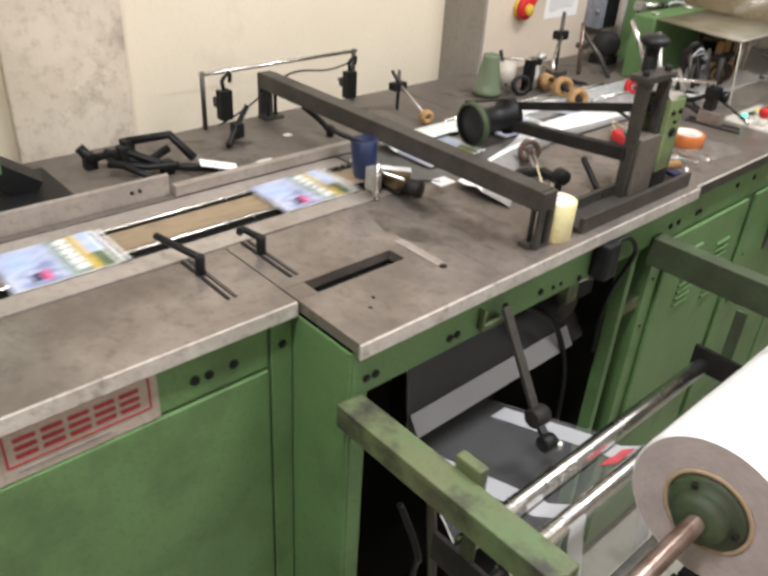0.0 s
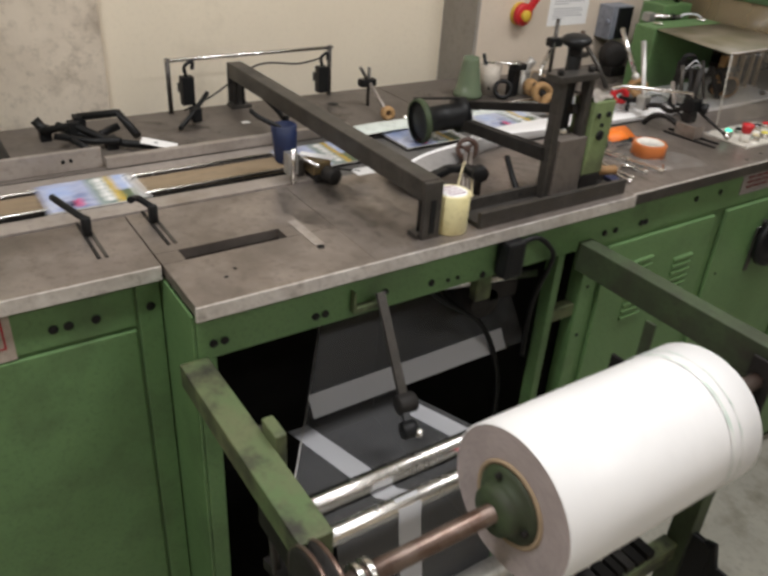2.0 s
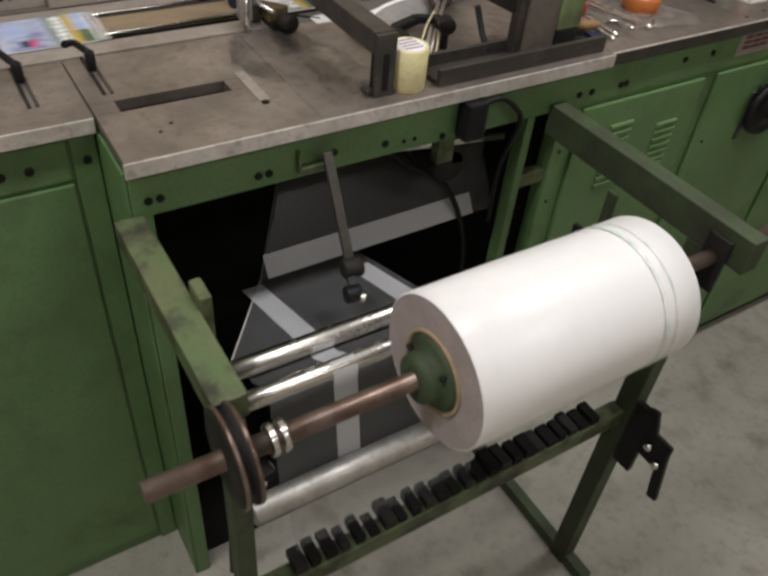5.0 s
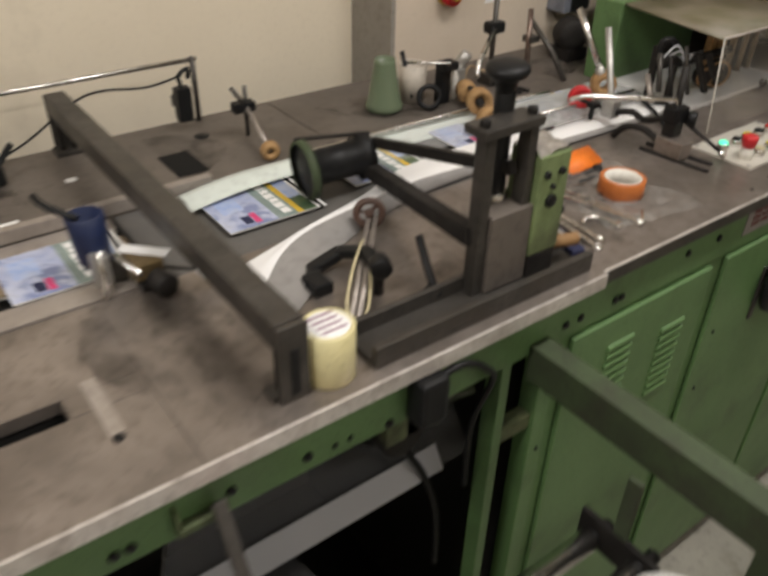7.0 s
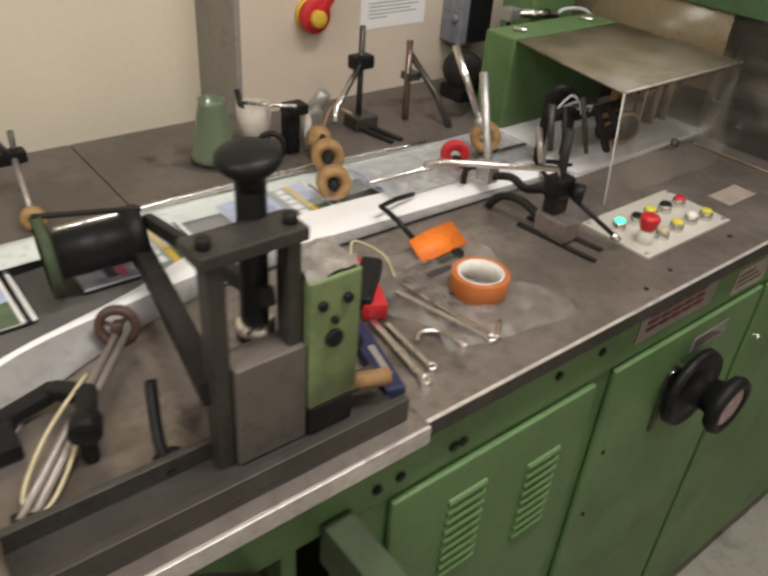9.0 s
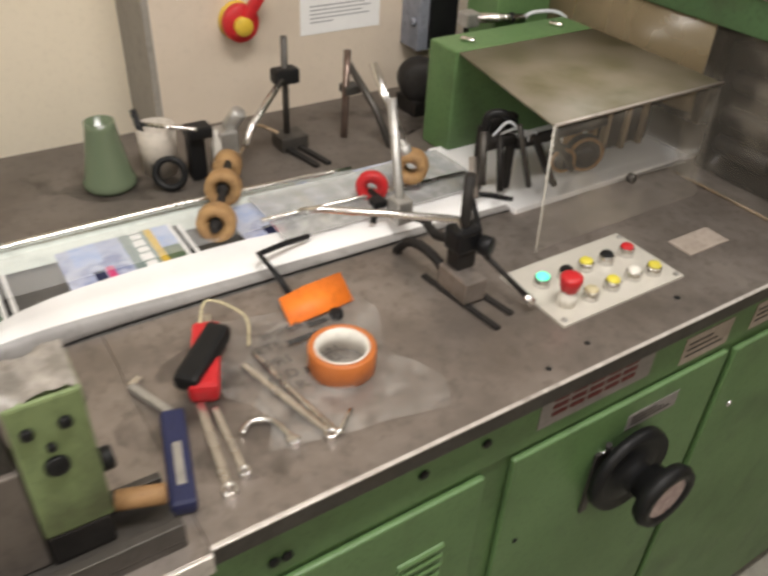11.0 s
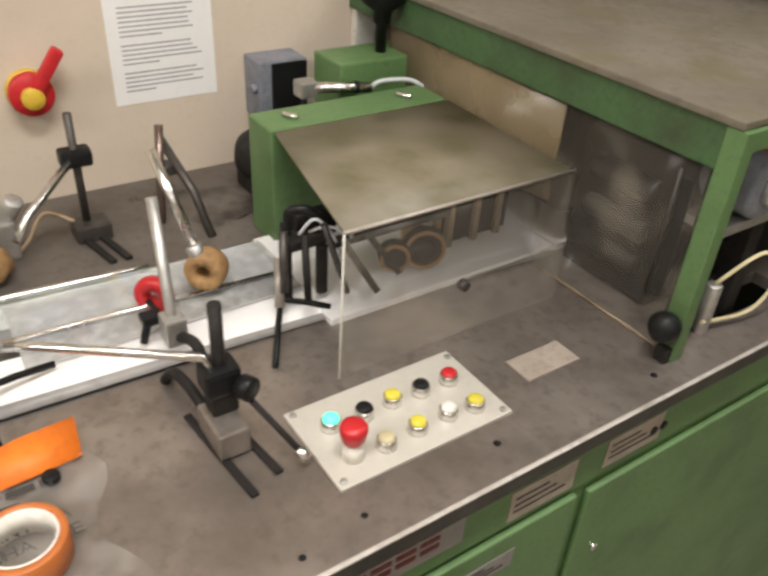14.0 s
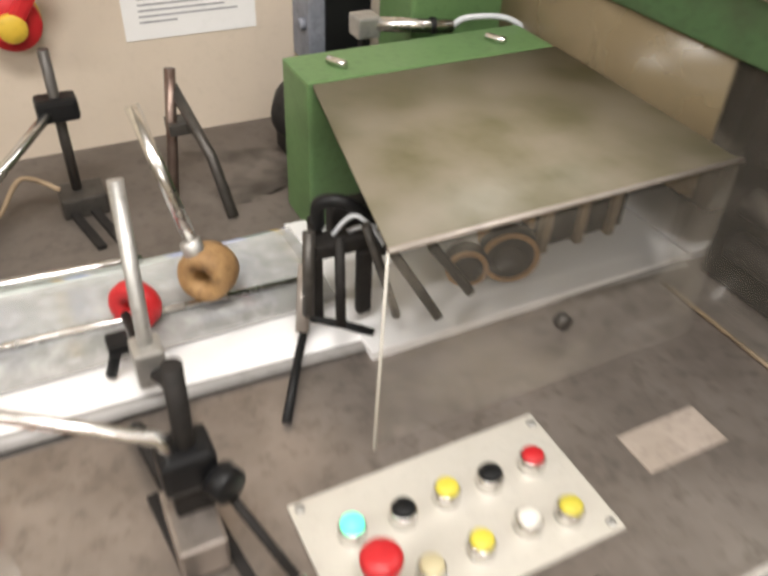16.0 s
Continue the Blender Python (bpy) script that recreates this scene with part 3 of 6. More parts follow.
# ---- back rail with sensors ----
rail = thing("back_rail", (-2.10, 1.76, T), "thin chrome rail on two posts behind the conveyor", "rail")
for y in (1.46, 2.05):
    part("post", tube(B(), [(-2.10, y, T), (-2.10, y, 1.075)], 0.0075, 10), GREY, rail)
part("rod", tube(B(), [(-2.10, 1.45, 1.068), (-2.10, 2.06, 1.068)], 0.0065, 10), CHROME, rail, "chrome rod")


def sensor(x, y, z):
    e = thing("optical_sensor", (x, y, z - 0.07), "black optical sensor with curved cable on the rail", "sensor", "rail sensors")
    part("housing", box(B(), x - 0.016, x + 0.016, y - 0.02, y + 0.02, z - 0.07, z + 0.02, 0.003), BLACK, e)
    part("bracket", box(B(), x - 0.03, x - 0.0165, y - 0.022, y + 0.022, z - 0.035, z - 0.005, 0.002), GREY, e)
    part("clip", box(B(), x - 0.06, x - 0.0305, y - 0.006, y + 0.006, z - 0.028, z - 0.014, 0.002), ALU, e)
    part("cable", tube(B(), smooth_line([(x, y, z + 0.02), (x, y - 0.004, z + 0.05), (x, y + 0.022, z + 0.065), (x, y + 0.02, z + 0.04)]), 0.006, 8), BLACK, e)


sensor(-2.045, 1.50, 1.01)
sensor(-2.045, 1.99, 1.0)
single("cable", tube(B(), smooth_line([(-2.045, 1.99, 1.05), (-2.05, 1.9, 1.035), (-2.06, 1.75, 1.04), (-2.08, 1.6, 0.95), (-2.09, 1.5, 0.906)]), 0.003, 6), BLACK, "thin dark cable hanging behind the cross bar", "cable")

# ---- film roll on its arms ----
RX, RZ = -0.373, 0.704
arm = thing("roll_stand", (-0.6, 1.7, -0.70), "green painted steel stand that carries the film roll", "roll stand")
part("arm", box(B(), FX + 0.001, -0.43, 1.065, 1.125, 0.71, 0.765, 0.003), GREEN_WORN, arm)
part("arm", box(B(), FX + 0.001, -0.30, 2.20, 2.25, 0.70, 0.785, 0.003), GREEN_DARK, arm)
part("leg", box(B(), -0.45, -0.39, 2.20, 2.25, FL, 0.70, 0.003), GREEN_DARK, arm)
part("leg", box(B(), -0.46, -0.42, 1.075, 1.115, FL, 0.71, 0.003), GREEN_DARK, arm)
part("lower_beam", box(B(), -0.455, -0.41, 1.116, 2.199, 0.06, 0.12, 0.003), GREEN_WORN, arm)
part("foot_beam", box(B(), -0.95, -0.30, 2.205, 2.245, FL, FL + 0.05, 0.003), GREEN_DARK, arm)
part("brace", bar(B(), (-0.82, 2.30, 0.70), (-0.82, 2.30, 0.35), 0.05, 0.03), GREEN_DARK, arm)
part("bearing_bracket", box(B(), -0.40, -0.34, 2.188, 2.199, 0.62, 0.76, 0.004), DARK, arm)
part("stop_block", box(B(), -0.70, -0.64, 1.126, 1.15, 0.68, 0.79, 0.006), GREEN_WORN, arm)
bm = B()
box(bm, -0.385, -0.325, 2.195, 2.215, -0.06, 0.19, 0.006)
box(bm, -0.345, -0.245, 2.20, 2.212, 0.03, 0.14, 0.006)
bar(bm, (-0.265, 2.206, 0.12), (-0.235, 2.206, -0.07), 0.014, 0.03)
bar(bm, (-0.335, 2.206, 0.20), (-0.305, 2.206, 0.10), 0.014, 0.03)
pedal = part("pedal_bracket", bm, BLACK, arm, "black greasy bracket plates")
for x, z in ((-0.30, 0.095), (-0.262, 0.06)):
    bm = B()
    cyl(bm, (x, 2.18, z), (x, 2.20, z), 0.011)
    part("bolt", bm, CHROME, pedal)
shaft = thing("roll_shaft", (RX, 1.7, RZ), "rusty steel shaft through the film roll", "shaft")
part("rod", tube(B(), [(RX, 0.93, RZ), (RX, 2.62, RZ)], 0.018, 16), RUST, shaft)
bm = lathe(B(), (RX, 1.055, RZ), (0, 1, 0), [(0.02, 0), (0.075, 0), (0.085, 0.004), (0.085, 0.012), (0.07, 0.014), (0.07, 0.022), (0.085, 0.024), (0.085, 0.034), (0.02, 0.036)], 40)
fw = part("flange_wheel", bm, DARK, shaft, "dark steel guide wheel")
for y in (1.055, 1.079):
    bm = lathe(B(), (RX, y, RZ), (0, 1, 0), [(0.0845, 0.003), (0.0868, 0.004), (0.0868, 0.010), (0.0845, 0.011)], 40, close=True)
    part("rim", bm, RUST, fw, "worn shiny rim")
for y in (1.13, 1.15):
    bm = B()
    ring(bm, (RX, y, RZ), (RX, y + 0.012, RZ), 0.028, 0.0178)
    part("collar", bm, CHROME, shaft, "shiny steel collar")
roll = thing("film_roll", (RX, 1.74, RZ), "large roll of white plastic film on a shaft", "film roll")
Y0, Y1, RR = 1.448, 1.968, 0.15
bm = lathe(B(), (RX, Y0, RZ), (0, 1, 0), [(RR - 0.004, 0.0), (RR, 0.003), (RR + 0.001, 0.2), (RR, 0.42), (RR + 0.0015, Y1 - Y0 - 0.004), (RR - 0.003, Y1 - Y0)], 64)
part("film", bm, WHITE_FILM, roll)
for y in (Y0, Y1):
    bm = lathe(B(), (RX, y, RZ), (0, 1, 0), [(r, (0.0 if k % 2 else 0.0012) * (1 if y == Y0 else -1)) for k, r in enumerate([0.084 + 0.0042 * i for i in range(15)] + [RR - 0.004])], 64)
    part("wound_end", bm, ROLL_END, roll, "brownish wound edges")
bm = B()
ring(bm, (RX, Y0 - 0.004, RZ), (RX, Y1 + 0.004, RZ), 0.084, 0.076, 40)
part("core", bm, CARDBOARD, roll, "cardboard core")
bm = lathe(B(), (RX, Y0 - 0.012, RZ), (0, 1, 0), [(0.019, -0.03), (0.045, -0.028), (0.05, -0.01), (0.05, 0.0), (0.066, 0.002), (0.074, 0.01), (0.0745, 0.03), (0.055, 0.032), (0.019, 0.032)], 40)
part("hub", bm, GREEN_DARK, roll, "dark green clamping hub")
for k in range(3):
    a = k * 2.1
    bm = B()
    cyl(bm, (RX + 0.06 * math.cos(a), Y0 - 0.02, RZ + 0.06 * math.sin(a)), (RX + 0.06 * math.cos(a), Y0 - 0.008, RZ + 0.06 * math.sin(a)), 0.006, seg=10)
    part("bolt", bm, DARK, roll)
for y, w in ((1.868, 0.010), (1.898, 0.004)):
    bm = lathe(B(), (RX, y, RZ), (0, 1, 0), [(RR + 0.0018, 0), (RR + 0.0022, w / 2), (RR + 0.0018, w)], 64)
    part("printed_line", bm, mat("pale_green_print", (0.62, 0.74, 0.66), 0.35, scale=30, fine=60, dirt=(0.84, 0.84, 0.82), dirt_scale=25, dirt_lo=0.4, dirt_hi=0.55), roll, "faint pale green print line")

# idlers and web
for x, z, r in ((-0.692, 0.519, 0.022), (-0.593, 0.535, 0.02)):
    e = thing("idler_roller", (x, 1.66, z - r), "shiny steel idler roller under the web", "roller", "idler rollers")
    bm = B()
    cyl(bm, (x, 1.18, z), (x, 2.14, z), r, seg=28)
    part("tube", bm, CHROME, e)
    for y0, y1 in ((1.128, 1.178), (2.142, 2.197)):
        bm = B()
        cyl(bm, (x, y0, z), (x, y1, z), 0.014)
        part("journal", bm, BLACK, e)
for y in (1.127, 2.15):
    part("idler_bracket", box(B(), -0.73, -0.56, y, y + 0.012, 0.49, 0.565, 0.004), DARK, arm)
    part("idler_hanger", box(B(), -0.66, -0.63, y + 0.001, y + 0.011, 0.566, 0.712, 0.003), GREEN_DARK, arm)
low = thing("lower_roller", (-0.50, 1.6, 0.20), "worn steel roller low under the film web", "roller")
bm = B()
cyl(bm, (-0.50, 1.14, 0.30), (-0.50, 2.19, 0.30), 0.03, seg=28)
part("tube", bm, ALU, low)
for y in (1.118, 2.1905):
    bm = B()
    cyl(bm, (-0.50, y, 0.30), (-0.50, y + 0.02, 0.30), 0.016)
    part("journal", bm, BLACK, low)
comb = thing("slat_guide", (-0.43, 1.6, 0.2), "grimy steel comb of short slats on the lower beam", "guide")
random.seed(21)
for k in range(24):
    y = 1.2 + 0.038 * k
    part("slat", box(B(), -0.47 - random.uniform(0, 0.012), -0.415, y, y + random.uniform(0.022, 0.034), 0.121, random.uniform(0.132, 0.155), 0.002), SHADE if k % 3 else DARK, comb)


def web_height(x):
    """The web sinks as it runs back under the table."""
    return 0.496 + (x + 0.692) * 0.34


def drop_path(y):
    return [(-0.536, y, 0.30), (-0.570, y, 0.50), (-0.5725, y, 0.54), (-0.593, y, 0.5565), (-0.616, y, 0.535), (-0.660, y, 0.502), (-0.692, y, 0.4955)]


web = thing("film_web", (-0.9, 1.6, 0.3), "grey see-through film web with white stripes", "film web")
part("falling_film", sheet(B(), [drop_path(y) for y in (1.22, 1.46, 1.70)]), WEB, web)
rows = []
for y in (1.20, 1.25, 1.30, 1.36, 1.43, 1.55, 1.72):
    end = max(-0.72 - 1.58 * (y - 1.19), -1.10)
    rows.append([(x, y, web_height(x)) for x in (-0.692, (end - 0.692) / 2, end)])
part("incoming_film", sheet(B(), rows), WEB, web)
part("turned_film", sheet(B(), [[(-1.10 - 0.30 * k, y0 + (2.22 - y0) * j / 3, 0.357 + 1.05 * k * 0.38) for j in range(4)] for k, y0 in ((0.0, 1.43), (0.33, 1.52), (0.66, 1.60), (1.0, 1.68))]), WEB, web)
for y0, y1, end in ((1.362, 1.418, -1.065), (1.642, 1.70, -1.0)):
    part("stripe", sheet(B(), [[(p[0] + 0.001, p[1], p[2] + 0.002) for p in drop_path(y)] + [(x, y, web_height(x) + 0.002) for x in (-0.80, end)] for y in (y0, y1)]), STRIPE, web, "opaque white stripe")
part("stripe", sheet(B(), [[(x, y, z + 0.01 * (y - 1.43)) for y in (1.44, 1.7, 2.11)] for x, z in ((-1.07, 0.378), (-1.105, 0.432))]), STRIPE, web, "opaque white cross stripe")
part("film_edge", tube(B(), [(-0.72, 1.19, web_height(-0.72) + 0.003), (-1.10, 1.43, 0.360), (-1.40, 1.68, 0.756)], 0.0022, 6), ALU, web, "bright film edge")
part("hanging_film", sheet(B(), [[(-0.532, y, 0.30), (-0.50, y, 0.267), (-0.44, y, 0.10)] for y in (1.22, 1.70)]), WEB, web)
part("print_mark", sheet(B(), [[(-0.655, y, 0.506) for y in (1.60, 1.68)], [(-0.618, y, 0.539) for y in (1.60, 1.68)]]), mat("red_web_print", (0.6, 0.08, 0.10), 0.4), web, "red printed patch")

# dancer lever under the apron
lever = thing("dancer_lever", (-0.93, 1.53, 0.6), "steel lever hanging from the apron with roller end", "lever")
part("bracket", box(B(), FX + 0.0005, FX + 0.02, 1.47, 1.535, 0.775, 0.79, 0.002), GREEN_WORN, lever)
part("bracket_tab", box(B(), FX + 0.0005, FX + 0.02, 1.465, 1.47, 0.775, 0.83, 0.002), GREEN_WORN, lever)
part("arm", bar(B(), (-0.93, 1.528, 0.82), (-0.795, 1.521, 0.605), 0.022, 0.012), GREY, lever)
bm = B()
cyl(bm, (-0.792, 1.500, 0.602), (-0.788, 1.545, 0.602), 0.024)
part("roller", bm, DARK, lever)
part("fork", bar(B(), (-0.79, 1.515, 0.60), (-0.738, 1.50, 0.575), 0.018, 0.014), BLACK, lever)
bm = B()
cyl(bm, (-0.740, 1.48, 0.574), (-0.736, 1.515, 0.574), 0.020)
part("knob", bm, BLACK, lever)
bm = B()
cyl(bm, (-0.722, 1.507, 0.574), (-0.714, 1.517, 0.572), 0.012)
part("tip", bm, CHROME, lever)
# dark switch and cable below the edge
sw = thing("limit_switch", (-0.93, 1.92, 0.78), "black limit switch with cable below table edge", "switch")
part("housing", box(B(), FX + 0.001, FX + 0.05, 1.89, 1.95, 0.765, 0.865, 0.01), BLACK, sw)
part("cable", tube(B(), smooth_line([(-0.93, 1.95, 0.85), (-0.925, 2.0, 0.855), (-0.925, 2.05, 0.82), (-0.94, 2.09, 0.76), (-0.99, 2.10, 0.60), (-1.0, 2.11, 0.4)]), 0.007, 8), BLACK, sw)
gear = thing("under_table_gear", (-1.1, 2.0, 0.3), "dark greasy drive parts under the table", "drive gear")
part("cross_rod", tube(B(), [(-1.05, 1.80, 0.70), (-1.0, 2.10, 0.69)], 0.012, 10), CHROME, gear)
part("block", box(B(), -1.12, -1.02, 1.95, 2.06, 0.62, 0.74, 0.006), DARK, gear)
bm = B()
cyl(bm, (-1.15, 1.95, 0.62), (-1.02, 1.95, 0.62), 0.05)
part("pulley", bm, DARK, gear)
part("hose", tube(B(), smooth_line([(-1.2, 1.75, 0.72), (-1.1, 1.85, 0.62), (-1.08, 2.0, 0.50), (-1.06, 2.08, 0.3), (-1.06, 2.1, 0.06)]), 0.009, 8), BLACK, gear)
part("bracket", box(B(), -1.02, -0.99, 1.88, 1.93, 0.66, 0.755, 0.003), GREEN_WORN, gear)

# ---- the column unit with its wheel, on a rail at the table's edge ----
unit = thing("column_unit", (-1.0, 2.1, T), "grey steel adjusting column on a base rail", "adjusting unit")
part("base_rail", box(B(), -1.05, -0.958, 1.83, 2.35, T, T + 0.012, 0.002), GREY, unit)
part("rail_lip", box(B(), -0.972, -0.958, 1.83, 2.35, T + 0.012, T + 0.042, 0.002), GREY, unit)
part("rail_lip", box(B(), -1.05, -1.038, 1.83, 2.35, T + 0.012, T + 0.042, 0.002), GREY, unit)
part("post", box(B(), -1.042, -1.012, 2.085, 2.106, T + 0.012, 1.216, 0.003), GREY, unit)
part("post", box(B(), -1.042, -1.012, 2.186, 2.204, T + 0.1, 1.216, 0.003), GREY, unit)
part("top_plate", box(B(), -1.062, -1.008, 2.075, 2.212, 1.2165, 1.234, 0.003), GREY, unit)
part("block", box(B(), -1.05, -1.004, 2.108, 2.207, T + 0.014, 1.07, 0.003), STEEL_BACK, unit)
bm = B()
cyl(bm, (-1.07, 2.172, 1.05), (-1.07, 2.172, 1.29), 0.018)
part("spindle", bm, BLACK, unit)
bm = lathe(B(), (-1.07, 2.172, 1.262), (0.05, -0.08, 1), [(0, 0), (0.017, 0), (0.019, 0.02), (0.023, 0.03), (0.034, 0.033), (0.038, 0.040), (0.037, 0.047), (0.030, 0.052), (0.014, 0.055), (0, 0.056)], 28)
part("grip_knob", bm, BLACK, unit, "black mushroom grip knob")
bm = B()
cyl(bm, (-1.07, 2.172, 1.05), (-1.07, 2.172, 1.082), 0.026)
part("collar", bm, CHROME, unit)
for y in (2.09, 2.198):
    bm = B()
    cyl(bm, (-1.028, y, 1.234), (-1.028, y, 1.247), 0.009, seg=8)
    part("bolt", bm, DARK, unit)
gb = part("switch_box", box(B(), -1.075, -1.0, 2.209, 2.285, T + 0.06, 1.16, 0.004), GREEN_PALE, unit, "pale green switch box")
for y, z, r in ((2.225, 1.125, 0.007), (2.262, 1.125, 0.007), (2.243, 1.07, 0.013), (2.243, 1.098, 0.005)):
    bm = B()
    cyl(bm, (-1.0, y, z), (-0.993, y, z), r, seg=14)
    part("button", bm, BLACK, gb)
bm = B()
cyl(bm, (-1.02, 2.285, 1.03), (-1.02, 2.30, 1.03), 0.014)
part("gland", bm, BLACK, gb)
part("box_foot", box(B(), -1.06, -1.0, 2.21, 2.28, T + 0.012, T + 0.06, 0.003), DARK, unit)
part("thick_arm", bar(B(), (-1.03, 2.09, 1.03), (-1.475, 2.185, 0.96), 0.03, 0.034), DARK, unit)
part("thin_arm", bar(B(), (-1.03, 2.17, 1.14), (-1.49, 2.205, 1.015), 0.016, 0.024), DARK, unit)
bm = lathe(B(), (-1.525, 2.04, 0.973), (0.13, 0.99, 0.06), [(0.0, 0.0), (0.03, 0.0), (0.05, 0.006), (0.066, 0.0), (0.066, 0.014), (0.04, 0.02), (0.04, 0.13), (0.055, 0.135), (0.055, 0.16), (0.02, 0.165), (0, 0.165)], 36)
drum = part("drum", bm, BLACK, unit, "black forming drum")
bm = lathe(B(), (-1.5255, 2.038, 0.973), (0.13, 0.99, 0.06), [(0.060, -0.002), (0.067, -0.002), (0.068, 0.016), (0.060, 0.016)], 36)
part("rim", bm, GREEN_DARK, drum, "dark green rim")
bm = B()
bar(bm, (-1.56, 2.04, 1.035), (-1.50, 2.2, 1.035), 0.012, 0.006)
part("tie_bar", bm, DARK, unit)
rag = B()
random.seed(4)
rows = []
for i in range(9):
    r = []
    for j in range(9):
        u, v = i / 8, j / 8
        droop = 0.02 * max(0, abs(u - 0.5) * 2 - 0.7) * 3
        r.append((-1.078 + 0.075 * u, 2.208 + 0.075 * v, 1.163 + 0.012 * random.random() - droop * 0.4))
    rows.append(r)
sheet(rag, rows)
single("plastic_scrap", rag, mat("crumpled_clear_plastic", (0.42, 0.38, 0.34), 0.25, colour2=(0.20, 0.18, 0.155), scale=30, fine=90, bump=0.4), "crumpled clear plastic scrap on the switch box", "plastic scrap")
bm = B()
cyl(bm, (-1.02, 2.29, T + 0.056), (-1.0, 2.345, T + 0.056), 0.013)
single("wooden_handle", bm, WOOD, "short worn wooden tool handle on the rail", "tool handle")

# dancing wheel on two rods, resting on the film edge, with its black swivel bracket
st = thing("dancer_wheel_arm", (-1.1, 1.9, T), "brown spoked wheel on steel rods with black bracket", "wheel arm")
for a, b in (((-1.072, 1.858, T + 0.016), (-1.325, 2.075, 0.936)), ((-1.072, 1.875, T + 0.016), (-1.315, 2.085, 0.936))):
    part("rod", tube(B(), [a, b], 0.0055, 10), STEEL_LIGHT, st)
WC, WA = Vector((-1.335, 2.083, 0.944)), (0.85, -0.5, 0.18)
bm = lathe(B(), WC, WA, [(0.022, 0), (0.033, 0.001), (0.0345, 0.008), (0.033, 0.015), (0.022, 0.016), (0.020, 0.008)], 30, close=True)
d, u, v = frame_axes(WA)
for k in range(3):
    tube(bm, [WC + d * 0.008, WC + d * 0.008 + (u * math.cos(k * 2.09) + v * math.sin(k * 2.09)) * 0.024], 0.004, 6)
cyl(bm, WC, WC + d * 0.02, 0.009)
part("hand_wheel", bm, mat("brown_bakelite", (0.10, 0.055, 0.04), 0.4, colour2=(0.07, 0.04, 0.03), scale=20, fine=80), st, "small brown spoked wheel")
part("string", tube(B(), smooth_line([(-1.24, 2.0, 0.95), (-1.16, 1.92, 0.945), (-1.10, 1.87, T + 0.02), (-1.075, 1.885, T + 0.012), (-1.11, 1.925, T + 0.02), (-1.20, 1.99, 0.945)]), 0.0028, 6), CREAM, st, "looped pale string")
bm = B()
cyl(bm, (-1.115, 1.955, 0.962), (-1.145, 1.968, 0.962), 0.021)
part("clamp_knob", bm, BLACK, st)
part("pillar", tube(B(), [(-1.135, 1.963, 0.962), (-1.135, 1.963, T)], 0.010, 10), DARK, st)
for a, b in (((-1.135, 1.963, 0.95), (-1.215, 1.99, 0.942)), ((-1.205, 1.995, 0.942), (-1.262, 1.955, 0.928)), ((-1.26, 1.965, 0.928), (-1.25, 1.885, 0.915)), ((-1.252, 1.895, 0.914), (-1.205, 1.862, 0.914))):
    part("bracket_bar", bar(B(), a, b, 0.028, 0.02, bevel=0.006), BLACK, st)
part("bracket_block", box(B(), -1.235, -1.18, 1.855, 1.895, T, T + 0.026, 0.006), BLACK, st)
part("foot", box(B(), -1.09, -1.06, 1.85, 1.885, T, T + 0.013, 0.002), DARK, st)
lv = thing("locking_lever", (-1.03, 2.03, T), "black locking lever beside the column", "lever")
part("lever", tube(B(), smooth_line([(-1.04, 2.03, T + 0.02), (-1.07, 2.03, T + 0.05), (-1.13, 2.05, T + 0.095)]), 0.008, 10), BLACK, lv)
bm = B()
cyl(bm, (-1.058, 2.03, T), (-1.058, 2.03, T + 0.03), 0.015)
part("hub", bm, BLACK, lv)

# stack of tape
tp = thing("tape_stack", (-0.998, 1.765, T), "pale yellow roll of tape standing on table edge", "tape roll")
bm = B()
ring(bm, (-0.998, 1.765, T), (-0.998, 1.765, T + 0.098), 0.0435, 0.036, 40)
part("roll", bm, TAPE_YELLOW, tp)
bm = B()
cyl(bm, (-0.998, 1.765, T + 0.09), (-0.998, 1.765, T + 0.0985), 0.0358, seg=36)
lab = part("label", bm, PAPER, tp, "white printed paper label")
for k in range(4):
    part("print_bar", box(B(), -1.025 + 0.014 * k, -1.019 + 0.014 * k, 1.742, 1.788, T + 0.0986, T + 0.0992), mat("mauve_print", (0.42, 0.30, 0.36), 0.7) if "mauve_print" not in bpy.data.materials else bpy.data.materials["mauve_print"], lab)

# ---- infeed mechanism with blue cup ----
mech = thing("feed_mechanism", (-1.44, 1.6, T), "oily steel pusher mechanism with dark blue cup", "mechanism")
bm = lathe(B(), (-1.455, 1.555, 0.945), (-0.06, -0.03, 1), [(0, 0), (0.026, 0), (0.030, 0.01), (0.035, 0.10), (0.032, 0.102), (0.028, 0.02), (0, 0.018)], 28)
part("cup", bm, BLUE, mech, "dark blue plastic cup")
part("bracket", box(B(), -1.452, -1.432, 1.565, 1.60, T + 0.004, 0.95, 0.003), GREY, mech)
part("block", box(B(), -1.45, -1.385, 1.60, 1.655, T + 0.02, 0.955, 0.004), mat("tarnished_brass", (0.26, 0.19, 0.09), 0.4, 0.6, colour2=(0.14, 0.10, 0.06), scale=14, fine=70, dirt=(0.06, 0.05, 0.035), dirt_scale=16), mech, "tarnished brass block")
part("block_foot", box(B(), -1.44, -1.375, 1.605, 1.65, T + 0.0045, T + 0.0195, 0.002), DARK, mech)
